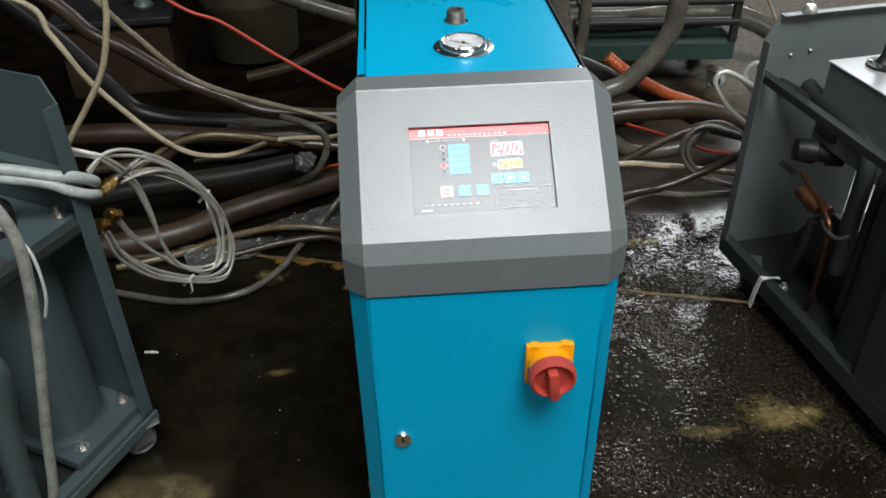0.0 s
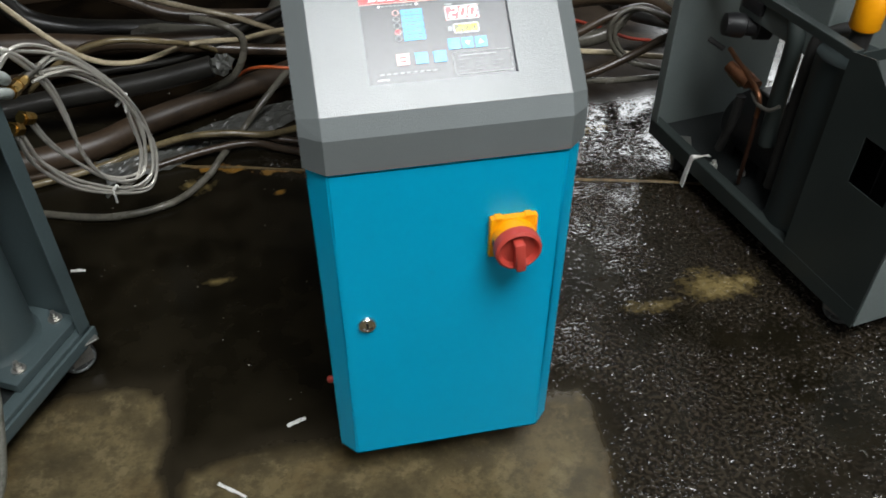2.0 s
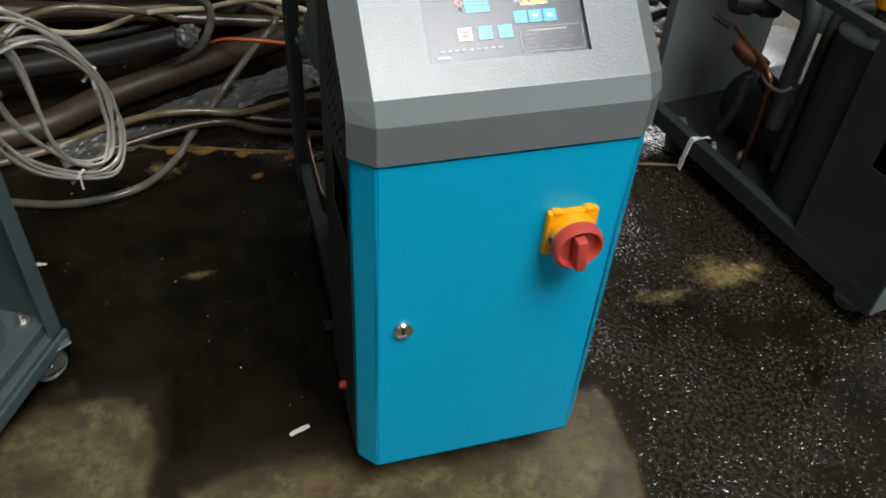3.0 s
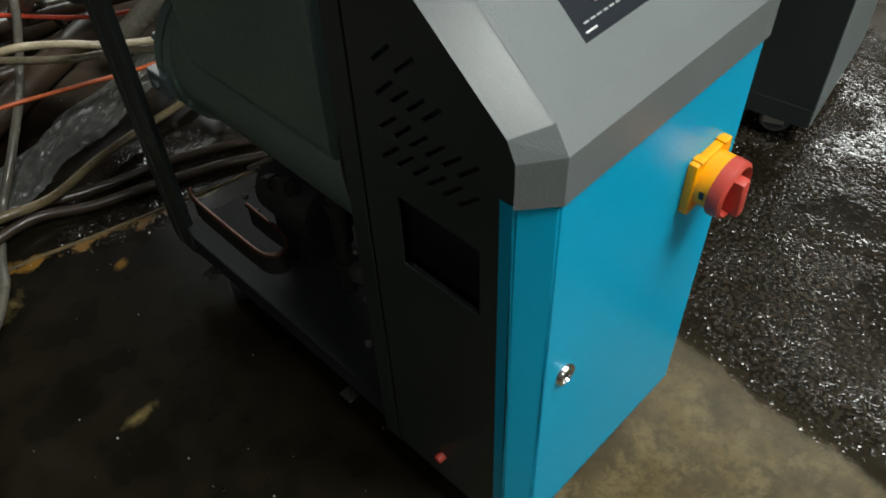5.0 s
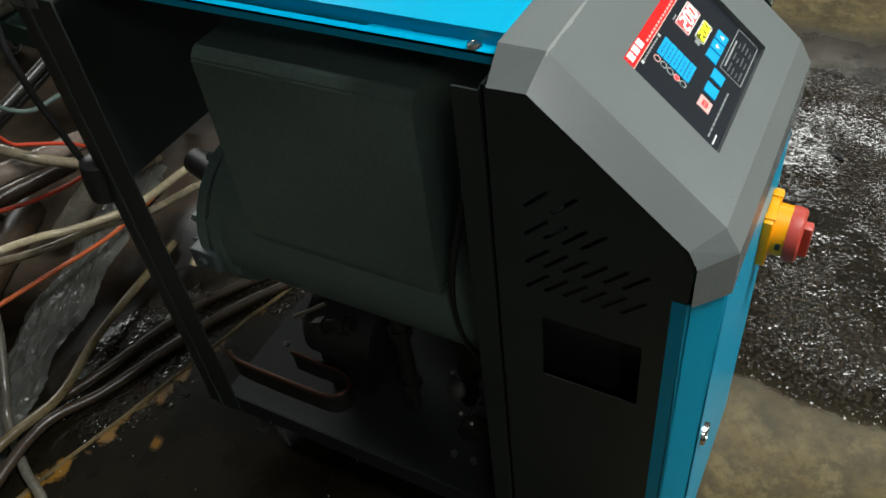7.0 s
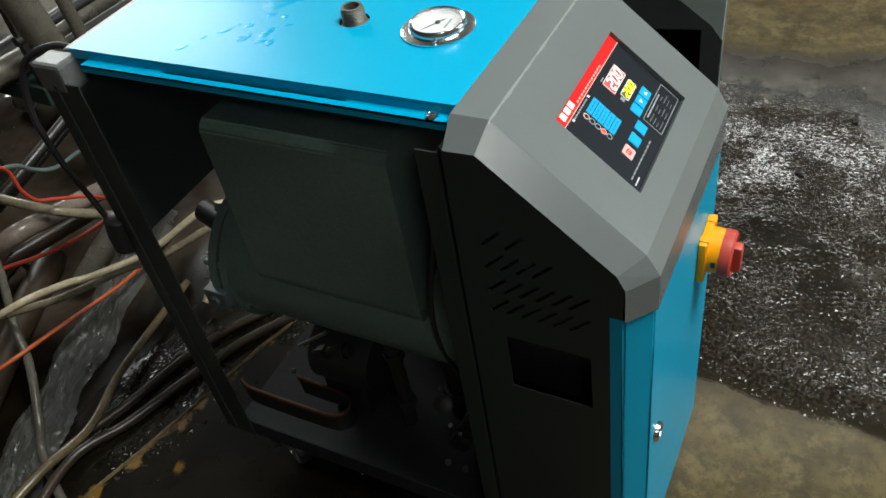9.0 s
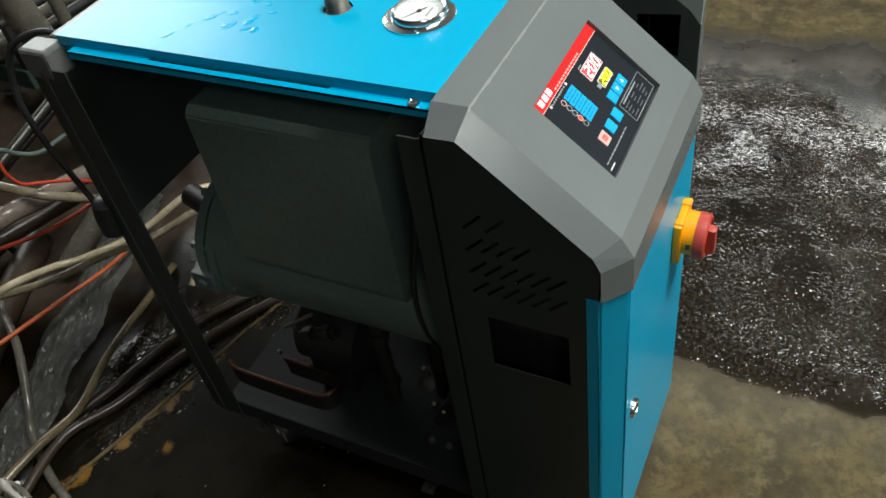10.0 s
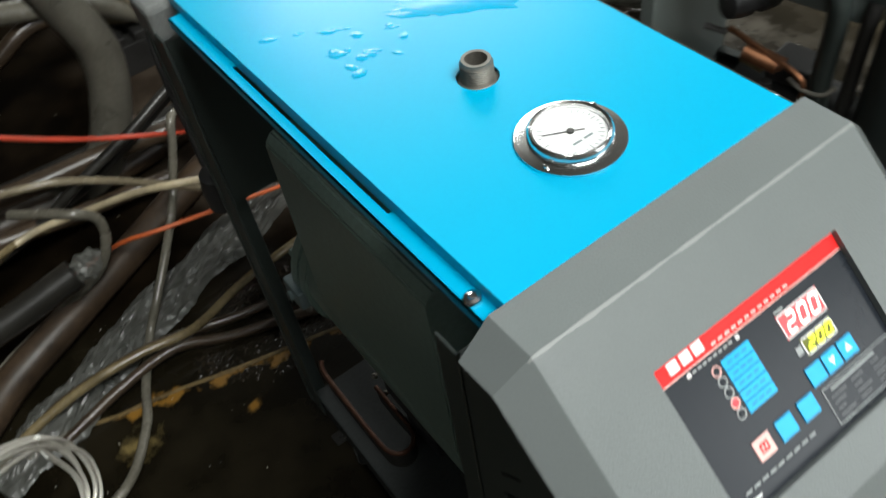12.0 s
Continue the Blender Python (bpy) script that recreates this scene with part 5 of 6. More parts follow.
for y in (0.41, 0.52):
    boxpart("motor_foot", (-0.055, y, 0.0692), (0.045, y + 0.02, 0.10), M_DARK, pump, 0.002)
bm = bmesh.new()
add_lathe(bm, [(0.020, -0.030), (0.055, -0.028), (0.062, -0.016), (0.062, 0.006), (0.045, 0.012)], (-0.005, 0.346, 0.148), (0, 1, 0), 28)
part("pump_head", bm, M_DARK, pump, "dark cast pump head", smooth=True)
for x, y in ((-0.118, 0.50), (-0.075, 0.455)):
    bm = bmesh.new()
    add_cyl(bm, (x, y, 0.0692), (x, y, 0.078), 0.010, seg=6)
    add_cyl(bm, (x, y, 0.078), (x, y, 0.088), 0.005, seg=10)
    part("base_bolt", bm, M_ZINC, east, "bright zinc bolt in the base plate")
for x in (-0.125, 0.125):
    for y, s in ((0.08, 15), (0.62, -30)):
        caster(east, x, y, swing=s)
# strip of rag tied to the base rail
bm = bmesh.new()
path = spline([(-0.130, 0.508, 0.100), (-0.158, 0.512, 0.101), (-0.168, 0.520, 0.092), (-0.170, 0.523, 0.055), (-0.173, 0.528, 0.014)], 6)
prev = None
for k, c in enumerate(path):
    w = 0.0055 + 0.002 * noise.noise((k * 0.5, 3, 1))
    row = [bm.verts.new(Vector(c) + Vector((0.001 * math.sin(0.6 * k), s * w, 0.002 * math.cos(0.5 * k + 2 * s)))) for s in (-1, -0.3, 0.3, 1)]
    row += [bm.verts.new(v.co + Vector((0.003, 0, -0.002))) for v in row[::-1]]
    if prev:
        for i in range(8):
            bm.faces.new((prev[i], prev[(i + 1) % 8], row[(i + 1) % 8], row[i]))
    else:
        bm.faces.new(row)
    prev = row
bm.faces.new(prev[::-1])
part("rag_strip", bm, M_CLOTH, east, "white rag strip tied to the base rail", smooth=True)

# ---------------------------------------------------------------- the machine to the west
west = thing("bare_temperature_controller", "slate-grey bare temperature controller with braided hoses at its rear", "machine", pose(-1.043, -0.186, 0, 0, 0, -27.5), "temperature controllers")
build_open_frame(west, 0.163, 0.700, 0.500, M_GREY)
bm = bmesh.new()
add_sheet(bm, [(-0.163, 0.055), (0.163, 0.055), (0.163, 0.705), (0.145, 0.742), (-0.145, 0.742), (-0.163, 0.705)], [], 0.003, lambda u, v, w: Vector((u, 0.700 - w, v)))
add_box(bm, (0.1615, 0.672, 0.055), (0.1645, 0.700, 0.705), 0.001)
part("rear_sheet", bm, M_GREY, west, "slate-grey rear sheet with cut corners")
boxpart("bulkhead", (-0.160, 0.203, 0.07), (0.160, 0.206, 0.66), M_SIDE, west)
boxpart("cross_bar", (0.00, 0.676, 0.575), (0.162, 0.696, 0.600), M_GREY, west, label="grey cross bar under the rear top")
boxpart("base_lip", (0.1635, 0.02, 0.060), (0.170, 0.705, 0.083), M_GREY, west, 0.0015, "grey outer lip of the base")
boxpart("mounting_plate", (-0.03, 0.532, 0.094), (0.152, 0.695, 0.112), M_GREY, west, 0.002, "grey mounting plate")
bm = bmesh.new()
add_cyl(bm, (0.050, 0.607, 0.112), (0.050, 0.607, 0.49), 0.068, 0.068, seg=40)
add_lathe(bm, [(0.068, 0.126), (0.070, 0.118), (0.075, 0.1125), (0.066, 0.1122)], (0.050, 0.607, 0.0), (0, 0, 1), 40)
cyl = part("vertical_tank", bm, M_GREY, west, "slate-grey upright cylinder tank", smooth=True)
bm = bmesh.new()
add_box(bm, (-0.050, 0.525, 0.4895), (0.152, 0.696, 0.503), 0.0015)
add_box(bm, (-0.046, 0.529, 0.505), (0.148, 0.694, 0.514), 0.0015)
flange = part("tank_flange", bm, M_GREY, cyl, "square double flange plate on the tank")
bm = bmesh.new()
add_lathe(bm, [(0.045, 0.514), (0.045, 0.545), (0.038, 0.552), (0.01, 0.553)], (0.040, 0.607, 0), (0, 0, 1), 28)
part("heater_cap", bm, M_BLACK, cyl, "black heater cap on the flange", smooth=True)
for x, y, z in ((0.133, 0.562, 0.112), (0.118, 0.678, 0.112), (0.116, 0.678, 0.514), (0.128, 0.548, 0.514), (0.025, 0.513, 0.093), (0.071, 0.464, 0.093)):
    bm = bmesh.new()
    add_cyl(bm, (x, y, z), (x, y, z + 0.003), 0.012, seg=20)
    add_cyl(bm, (x, y, z + 0.003), (x, y, z + 0.011), 0.0075, seg=6)
    add_cyl(bm, (x, y, z + 0.011), (x, y, z + 0.019), 0.004, seg=12)
    part("bolt", bm, M_STEEL, west, "zinc hex bolt with washer")
bm = bmesh.new()
add_tube(bm, [(0.10, 0.40, 0.43), (0.15, 0.43, 0.432), (0.172, 0.445, 0.425), (0.180, 0.45, 0.405), (0.176, 0.45, 0.37), (0.16, 0.44, 0.28), (0.15, 0.43, 0.112)], 0.020, 16, 8)
part("elbow_pipe", bm, M_GREY, west, "slate-grey elbow pipe", smooth=True)
for x in (-0.12, 0.13):
    for y, s in ((0.08, 15), (0.672, -28)):
        caster(west, x + (0.020 if y > 0.5 and x > 0 else 0.0), y + (0.012 if y > 0.5 else 0.0), swing=s)

# ---------------------------------------------------------------- hoses
def hose(name, pts, r, material, label, ridge=0.0, per=8, sides=12):
    bm = bmesh.new()
    add_tube(bm, pts, r, sides, per, ridge)
    ob = part(name, bm, material, None, label, smooth=not ridge)
    return tagged(ob, label, "hose", "hoses behind the machines")


hose("hose", [(-1.3, 1.1, 0.75), (-0.961, 1.20, 0.596), (-0.902, 1.20, 0.507), (-0.843, 1.20, 0.388), (-0.756, 1.21, 0.267), (-0.688, 1.22, 0.193), (-0.629, 1.23, 0.154), (-0.561, 1.25, 0.136), (-0.506, 1.29, 0.129), (-0.431, 1.33, 0.134), (-0.36, 1.335, 0.135), (-0.289, 1.30, 0.15), (-0.21, 1.21, 0.205), (-0.15, 1.14, 0.238), (-0.071, 1.13, 0.211), (-0.024, 1.11, 0.195), (0.056, 1.08, 0.177), (0.104, 1.05, 0.184), (0.195, 1.0, 0.211), (0.25, 0.96, 0.20)], 0.0073, M_CREAM, "cream rubber hose sagging to the rear of the blue machine")
hose("hose", [(-0.86, 1.30, 0.02), (-0.803, 1.23, 0.108), (-0.715, 1.23, 0.172), (-0.651, 1.23, 0.199), (-0.575, 1.24, 0.205), (-0.474, 1.26, 0.18), (-0.40, 1.38, 0.10), (-0.30, 1.46, 0.012)], 0.0078, M_TAN, "grimy tan hose arching behind the coil")
hose("hose", [(-0.68, 0.98, 0.85), (-0.69, 1.0, 0.65), (-0.7, 1.0, 0.59), (-0.73, 1.0, 0.5), (-0.78, 1.0, 0.42), (-0.86, 1.0, 0.31), (-1.0, 1.0, 0.1)], 0.007, M_CREAM, "cream rubber hose hanging down")
hose("hose", [(-1.1, 1.35, 0.9), (-0.8, 1.35, 0.5), (-0.75, 1.35, 0.44), (-0.66, 1.35, 0.34), (-0.56, 1.36, 0.275), (-0.42, 1.40, 0.205), (-0.306, 1.40, 0.168), (-0.217, 1.34, 0.155), (-0.15, 1.255, 0.16), (-0.07, 1.16, 0.166), (0.022, 1.11, 0.160), (0.104, 1.06, 0.149), (0.189, 1.0, 0.165), (0.25, 0.96, 0.15)], 0.0078, M_TAN2, "drab tan hose slanting down to the rear of the blue machine")
hose("hose", [(-1.2, 1.45, 0.68), (-0.98, 1.45, 0.51), (-0.9, 1.45, 0.42), (-0.82, 1.45, 0.37), (-0.7, 1.45, 0.28), (-0.58, 1.45, 0.22), (-0.48, 1.45, 0.17), (-0.34, 1.45, 0.15), (-0.1, 1.45, 0.13), (0.2, 1.4, 0.1)], 0.021, M_BHOSE, "thick grimy brown hose over the pile")
hose("hose", [(-1.3, 1.6, 0.6), (-1.07, 1.6, 0.37), (-0.95, 1.6, 0.21), (-0.88, 1.6, 0.12), (-0.75, 1.6, 0.08), (-0.55, 1.6, 0.06), (-0.28, 1.6, 0.045), (0.1, 1.6, 0.04)], 0.03, M_DHOSE, "thick dark rubber hose on the floor")
hose("hose", [(-1.0, 1.42, 0.018), (-0.788, 1.42, 0.046), (-0.714, 1.42, 0.099), (-0.629, 1.42, 0.11), (-0.523, 1.42, 0.099), (-0.407, 1.42, 0.078), (-0.1, 1.42, 0.036)], 0.017, M_BHOSE, "brown rubber hose bent over the pile")
hose("hose", [(-1.1, 1.15, 0.05), (-0.86, 1.15, 0.09), (-0.71, 1.15, 0.11), (-0.52, 1.15, 0.13), (-0.36, 1.15, 0.158)], 0.027, M_DHOSE, "thick black hose with a wrapped end")
hose("hose", [(-0.40, 1.3, 0.22), (-0.32, 1.2, 0.24), (-0.28, 1.2, 0.2), (-0.29, 1.2, 0.14), (-0.33, 1.2, 0.09), (-0.42, 1.19, 0.06), (-0.55, 1.16, 0.035), (-0.68, 1.08, 0.012), (-0.80, 1.0, 0.010)], 0.0095, M_GHOSE, "grey hose looping down to the floor")
hose("hose", [(-0.80, 0.93, 0.010), (-0.66, 0.97, 0.012), (-0.55, 1.0, 0.03), (-0.44, 1.0, 0.055), (-0.34, 1.0, 0.055), (-0.24, 1.0, 0.04), (-0.1, 1.05, 0.03), (0.15, 1.1, 0.012)], 0.0085, M_TAN, "grimy tan hose lying over the plastic film")
hose("hose", [(-0.80, 0.965, 0.010), (-0.62, 0.985, 0.012), (-0.50, 1.015, 0.032), (-0.408, 1.022, 0.036), (-0.344, 1.024, 0.032), (-0.274, 1.020, 0.024), (-0.158, 0.995, 0.010), (-0.013, 0.957, 0.009), (0.10, 0.90, 0.009), (0.20, 0.82, 0.009)], 0.009, M_BHOSE, "dark brown hose crossing the plastic film")
hose("hose", [(-0.52, 0.955, 0.010), (-0.40, 0.985, 0.020), (-0.288, 1.000, 0.020), (-0.195, 0.963, 0.010), (-0.075, 0.922, 0.0095), (0.05, 0.87, 0.0095), (0.16, 0.80, 0.0095)], 0.0095, M_BHOSE, "dark wet hose beside the plastic film")
hose("hose", [(-0.95, 0.90, 0.009), (-0.75, 0.82, 0.009), (-0.6, 0.778, 0.009), (-0.47, 0.805, 0.009), (-0.395, 0.89, 0.009), (-0.362, 0.97, 0.009), (-0.312, 1.065, 0.014), (-0.265, 1.10, 0.055), (-0.192, 1.175, 0.100), (-0.135, 1.275, 0.105), (-0.09, 1.30, 0.19), (-0.06, 1.33, 0.235), (0.0, 1.42, 0.15), (0.06, 1.5, 0.012)], 0.0085, M_GHOSE, "grey hose snaking across the floor")
hose("thick_hose", [(-0.90, 0.98, 0.034), (-0.76, 1.00, 0.034), (-0.644, 1.043, 0.034), (-0.546, 1.115, 0.036), (-0.412, 1.185, 0.038), (-0.251, 1.273, 0.036), (-0.10, 1.36, 0.034), (0.1, 1.46, 0.034)], 0.033, M_MUDHOSE, "thick mud-brown hose lying on the floor")
hose("thick_hose", [(-1.40, 1.56, 0.05), (-1.045, 1.5, 0.094), (-0.849, 1.5, 0.089), (-0.604, 1.5, 0.061), (-0.402, 1.5, 0.06), (-0.2, 1.52, 0.04), (0.1, 1.58, 0.034)], 0.032, M_MUDHOSE, "thick mud-brown hose lying in the pile")
hose("hose", [(-0.95, 1.35, 0.78), (-0.65, 1.35, 0.53), (-0.53, 1.35, 0.47), (-0.4, 1.35, 0.375), (-0.25, 1.35, 0.275), (-0.1, 1.36, 0.19), (0.1, 1.4, 0.08), (0.3, 1.45, 0.015), (0.5, 1.5, 0.01)], 0.0048, M_RHOSE, "thin red air hose slanting down")
hose("hose", [(-0.34, 1.30, 0.03), (-0.27, 1.23, 0.10), (-0.19, 1.19, 0.115), (-0.08, 1.19, 0.092), (0.1, 1.2, 0.05), (0.3, 1.25, 0.01)], 0.0045, M_OHOSE, "thin orange air hose under cream hoses")

hose("hose", [(0.62, 1.15, 0.9), (0.6, 1.15, 0.56), (0.59, 1.15, 0.47), (0.54, 1.15, 0.39), (0.49, 1.15, 0.34), (0.44, 1.15, 0.32), (0.36, 1.15, 0.29), (0.2, 1.2, 0.2), (0.05, 1.3, 0.05)], 0.024, M_GHOSE, "thick grey hose arching down")
hose("corrugated_hose", [(0.50, 1.36, 0.325), (0.545, 1.35, 0.29), (0.59, 1.35, 0.26), (0.68, 1.35, 0.21), (0.76, 1.35, 0.18), (0.9, 1.35, 0.12)], 0.0155, M_OHOSE, "orange corrugated hose among brown hoses", ridge=0.09, per=12)
hose("hose", [(0.2, 1.2, 0.17), (0.45, 1.2, 0.22), (0.57, 1.2, 0.232), (0.71, 1.2, 0.23), (0.81, 1.2, 0.2), (1.0, 1.25, 0.1)], 0.026, M_BHOSE, "thick brown hose across the gap")
hose("hose", [(0.3, 1.25, 0.2), (0.49, 1.25, 0.13), (0.57, 1.25, 0.085), (0.69, 1.25, 0.09), (0.74, 1.25, 0.13), (0.78, 1.25, 0.2)], 0.022, M_GHOSE, "thick grey hose bent upward")
hose("hose", [(0.2, 1.05, 0.03), (0.46, 1.05, 0.16), (0.55, 1.05, 0.21), (0.64, 1.05, 0.25), (0.72, 1.05, 0.26), (0.78, 1.0, 0.23), (0.80, 0.9, 0.2)], 0.011, M_BHOSE, "brown hose feeding the open machine")
hose("hose", [(0.1, 1.0, 0.03), (0.3, 1.0, 0.15), (0.44, 1.0, 0.19), (0.57, 1.0, 0.18), (0.69, 1.0, 0.16), (0.8, 1.0, 0.14)], 0.0075, M_CREAM, "thin cream hose beside a brown one")
hose("hose", [(0.2, 1.0, 0.03), (0.45, 0.95, 0.13), (0.56, 0.95, 0.15), (0.66, 0.95, 0.19), (0.74, 0.93, 0.24), (0.79, 0.86, 0.26)], 0.0105, M_BHOSE, "brown hose feeding the open machine")
hose("hose", [(0.2, 1.0, 0.012), (0.36, 0.96, 0.06), (0.45, 0.95, 0.1), (0.52, 0.95, 0.13), (0.62, 0.95, 0.122), (0.75, 0.93, 0.13), (0.82, 0.86, 0.16)], 0.008, M_GHOSE, "grey hose near the floor")
hose("hose", [(0.3, 1.4, 0.33), (0.44, 1.4, 0.29), (0.58, 1.4, 0.22), (0.7, 1.4, 0.16), (0.84, 1.4, 0.08), (1.0, 1.4, 0.03)], 0.022, M_DHOSE, "dark thick hose behind")
hose("hose", [(0.82, 0.88, 0.25), (0.7, 0.95, 0.34), (0.65, 0.95, 0.40), (0.64, 0.95, 0.43), (0.665, 0.95, 0.445), (0.73, 0.94, 0.41), (0.80, 0.86, 0.38)], 0.006, M_BRAID, "stiff braided hose bent back to the machine")
hose("hose", [(0.83, 0.87, 0.30), (0.72, 0.96, 0.41), (0.735, 0.96, 0.46), (0.75, 0.95, 0.40), (0.76, 0.92, 0.3)], 0.006, M_BRAID, "stiff braided hose bent back to the machine")
hose("hose", [(0.78, 0.9, 0.27), (0.66, 0.97, 0.30), (0.60, 0.97, 0.27), (0.60, 0.96, 0.22), (0.65, 0.95, 0.17), (0.75, 0.92, 0.15)], 0.006, M_GHOSE, "loop of thin grey hose beside the open machine")
hose("hose", [(0.80, 0.9, 0.25), (0.68, 0.98, 0.29), (0.62, 0.98, 0.26), (0.62, 0.97, 0.21), (0.67, 0.96, 0.165), (0.77, 0.92, 0.14)], 0.006, M_GHOSE, "loop of thin grey hose beside the open machine")

hose("thin_hose", [(1.02, 1.7, 0.52), (1.065, 1.7, 0.404), (1.087, 1.7, 0.35), (1.132, 1.7, 0.275), (1.192, 1.7, 0.181), (1.27, 1.7, 0.012)], 0.005, M_CREAM, "thin cream hose hanging behind the open machine")
hose("thin_hose", [(1.10, 1.6, 0.55), (1.149, 1.6, 0.431), (1.17, 1.6, 0.38), (1.196, 1.6, 0.327), (1.225, 1.6, 0.255), (1.27, 1.6, 0.012)], 0.0045, M_PALE, "thin pale hose hanging behind the open machine")
hose("hose", [(0.40, 1.36, 0.18), (0.482, 1.34, 0.159), (0.567, 1.34, 0.128), (0.656, 1.34, 0.096), (0.73, 1.34, 0.068), (0.816, 1.34, 0.03), (0.90, 1.35, 0.008)], 0.005, M_RHOSE, "thin red hose running under brown hoses")

# braided coil at the rear of the west machine
coil = thing("hose_coil", "coil of thin braided steel hoses tied with wire", "hose")
strands = (
    (0.0050, [(-0.546, 0.483, 0.527), (-0.527, 0.533, 0.519), (-0.508, 0.603, 0.461), (-0.485, 0.678, 0.371), (-0.470, 0.729, 0.283), (-0.469, 0.751, 0.202), (-0.482, 0.748, 0.135), (-0.509, 0.71, 0.129), (-0.54, 0.647, 0.172), (-0.574, 0.552, 0.263), (-0.589, 0.47, 0.364), (-0.587, 0.426, 0.444)]),
    (0.0050, [(-0.555, 0.460, 0.520), (-0.541, 0.508, 0.504), (-0.52, 0.571, 0.474), (-0.499, 0.634, 0.422), (-0.482, 0.691, 0.347), (-0.475, 0.722, 0.275), (-0.478, 0.735, 0.213), (-0.49, 0.729, 0.162), (-0.511, 0.697, 0.161), (-0.541, 0.634, 0.209), (-0.563, 0.558, 0.3), (-0.574, 0.495, 0.382), (-0.575, 0.451, 0.450)]),
    (0.0062, [(-0.600, 0.405, 0.604), (-0.57, 0.4, 0.6), (-0.555, 0.42, 0.578), (-0.55, 0.477, 0.518), (-0.548, 0.514, 0.462), (-0.55, 0.546, 0.388), (-0.553, 0.577, 0.303), (-0.545, 0.621, 0.225), (-0.522, 0.678, 0.168)]),
    (0.0050, [(-0.579, 0.4, 0.567), (-0.555, 0.414, 0.588), (-0.543, 0.464, 0.567), (-0.53, 0.521, 0.531), (-0.514, 0.584, 0.476), (-0.492, 0.659, 0.388), (-0.478, 0.71, 0.301), (-0.465, 0.757, 0.197), (-0.478, 0.757, 0.121), (-0.5, 0.729, 0.107), (-0.541, 0.647, 0.169), (-0.578, 0.546, 0.259), (-0.594, 0.458, 0.363), (-0.590, 0.414, 0.448)]),
    (0.0046, [(-0.548, 0.500, 0.505), (-0.522, 0.575, 0.462), (-0.489, 0.675, 0.36), (-0.485, 0.703, 0.288), (-0.485, 0.722, 0.216), (-0.494, 0.719, 0.175), (-0.509, 0.703, 0.15), (-0.53, 0.67, 0.165)]),
)
for k, (rad, pts) in enumerate(strands):
    for side in (-1, 1):
        lane = []
        for j, p in enumerate(pts):
            a = 0.9 * j + 1.7 * k
            lane.append(Vector(p) + side * Vector((0.35 * math.cos(a), 0.35 * math.sin(a), 0.8 + 0.2 * math.sin(2.3 * j + k))) * rad * 0.95)
        bm = bmesh.new()
        add_tube(bm, lane, rad * 0.62, 8, 6)
        part("coil_turn", bm, M_BRAID, coil, smooth=True)
for c in ((-0.486, 0.690, 0.345), (-0.541, 0.645, 0.172)):
    bm = bmesh.new()
    add_cyl(bm, Vector(c) - Vector((0.014, 0.004, 0.012)), Vector(c) + Vector((0.010, 0.0, 0.010)), 0.0035, seg=8)
    add_box(bm, Vector(c) + Vector((0.0, -0.006, -0.028)), Vector(c) + Vector((0.003, -0.003, 0.0)))
    part("wire_tie", bm, M_CLOTH, coil)
for k, (a, b) in enumerate((((-0.568, 0.378, 0.540), (-0.558, 0.436, 0.531)), ((-0.590, 0.402, 0.470), (-0.584, 0.424, 0.455)), ((-0.582, 0.432, 0.470), (-0.572, 0.455, 0.455)))):
    a, b = Vector(a), Vector(b)
    bm = bmesh.new()
    add_cyl(bm, a, b, 0.0085, seg=14)
    add_cyl(bm, a.lerp(b, 0.15), a.lerp(b, 0.5), 0.012, seg=6)
    add_cyl(bm, a.lerp(b, 0.62), a.lerp(b, 0.88), 0.0105, seg=6)
    part("brass_union", bm, M_BRASS, coil, "brass hose union")
bm = bmesh.new()
add_cyl(bm, (-0.562, 0.436, 0.531), (-0.546, 0.485, 0.527), 0.0072, 0.0058, seg=12)
part("sleeve", bm, M_PIPE, coil, "crimped grey sleeve", smooth=True)
hose("hose", [(-0.98, 0.28, 0.66), (-0.80, 0.31, 0.642), (-0.671, 0.33, 0.619), (-0.61, 0.335, 0.602), (-0.578, 0.348, 0.590), (-0.565, 0.366, 0.574), (-0.566, 0.384, 0.560)], 0.0092, M_PALE, "pale grey hose running to a brass union at the post")
hose("hose", [(-0.98, 0.30, 0.63), (-0.80, 0.32, 0.625), (-0.634, 0.33, 0.597), (-0.587, 0.335, 0.575), (-0.570, 0.345, 0.562), (-0.563, 0.362, 0.550), (-0.566, 0.380, 0.540)], 0.0082, M_PALE, "pale grey hose under its twin")
hose("thick_hose", [(-0.10, 1.72, 0.024), (-0.08, 1.58, 0.04), (-0.055, 1.46, 0.11), (-0.035, 1.36, 0.205), (0.001, 1.32, 0.232), (0.08, 1.32, 0.211), (0.153, 1.32, 0.193), (0.213, 1.32, 0.177), (0.36, 1.33, 0.12), (0.5, 1.36, 0.03)], 0.021, M_PINKHOSE, "thick pinkish-grey hose shining behind the blue machine")
hose("hose", [(0.36, 2.02, 0.012), (0.24, 1.76, 0.14), (0.10, 1.46, 0.32), (0.03, 1.31, 0.405), (0.0, 1.25, 0.415), (0.013, 1.25, 0.39), (0.015, 1.25, 0.345), (0.031, 1.25, 0.308), (0.068, 1.25, 0.282), (0.15, 1.26, 0.22), (0.26, 1.30, 0.10), (0.36, 1.35, 0.012)], 0.0038, M_RHOSE, "small loop of thin red air hose behind the machine")
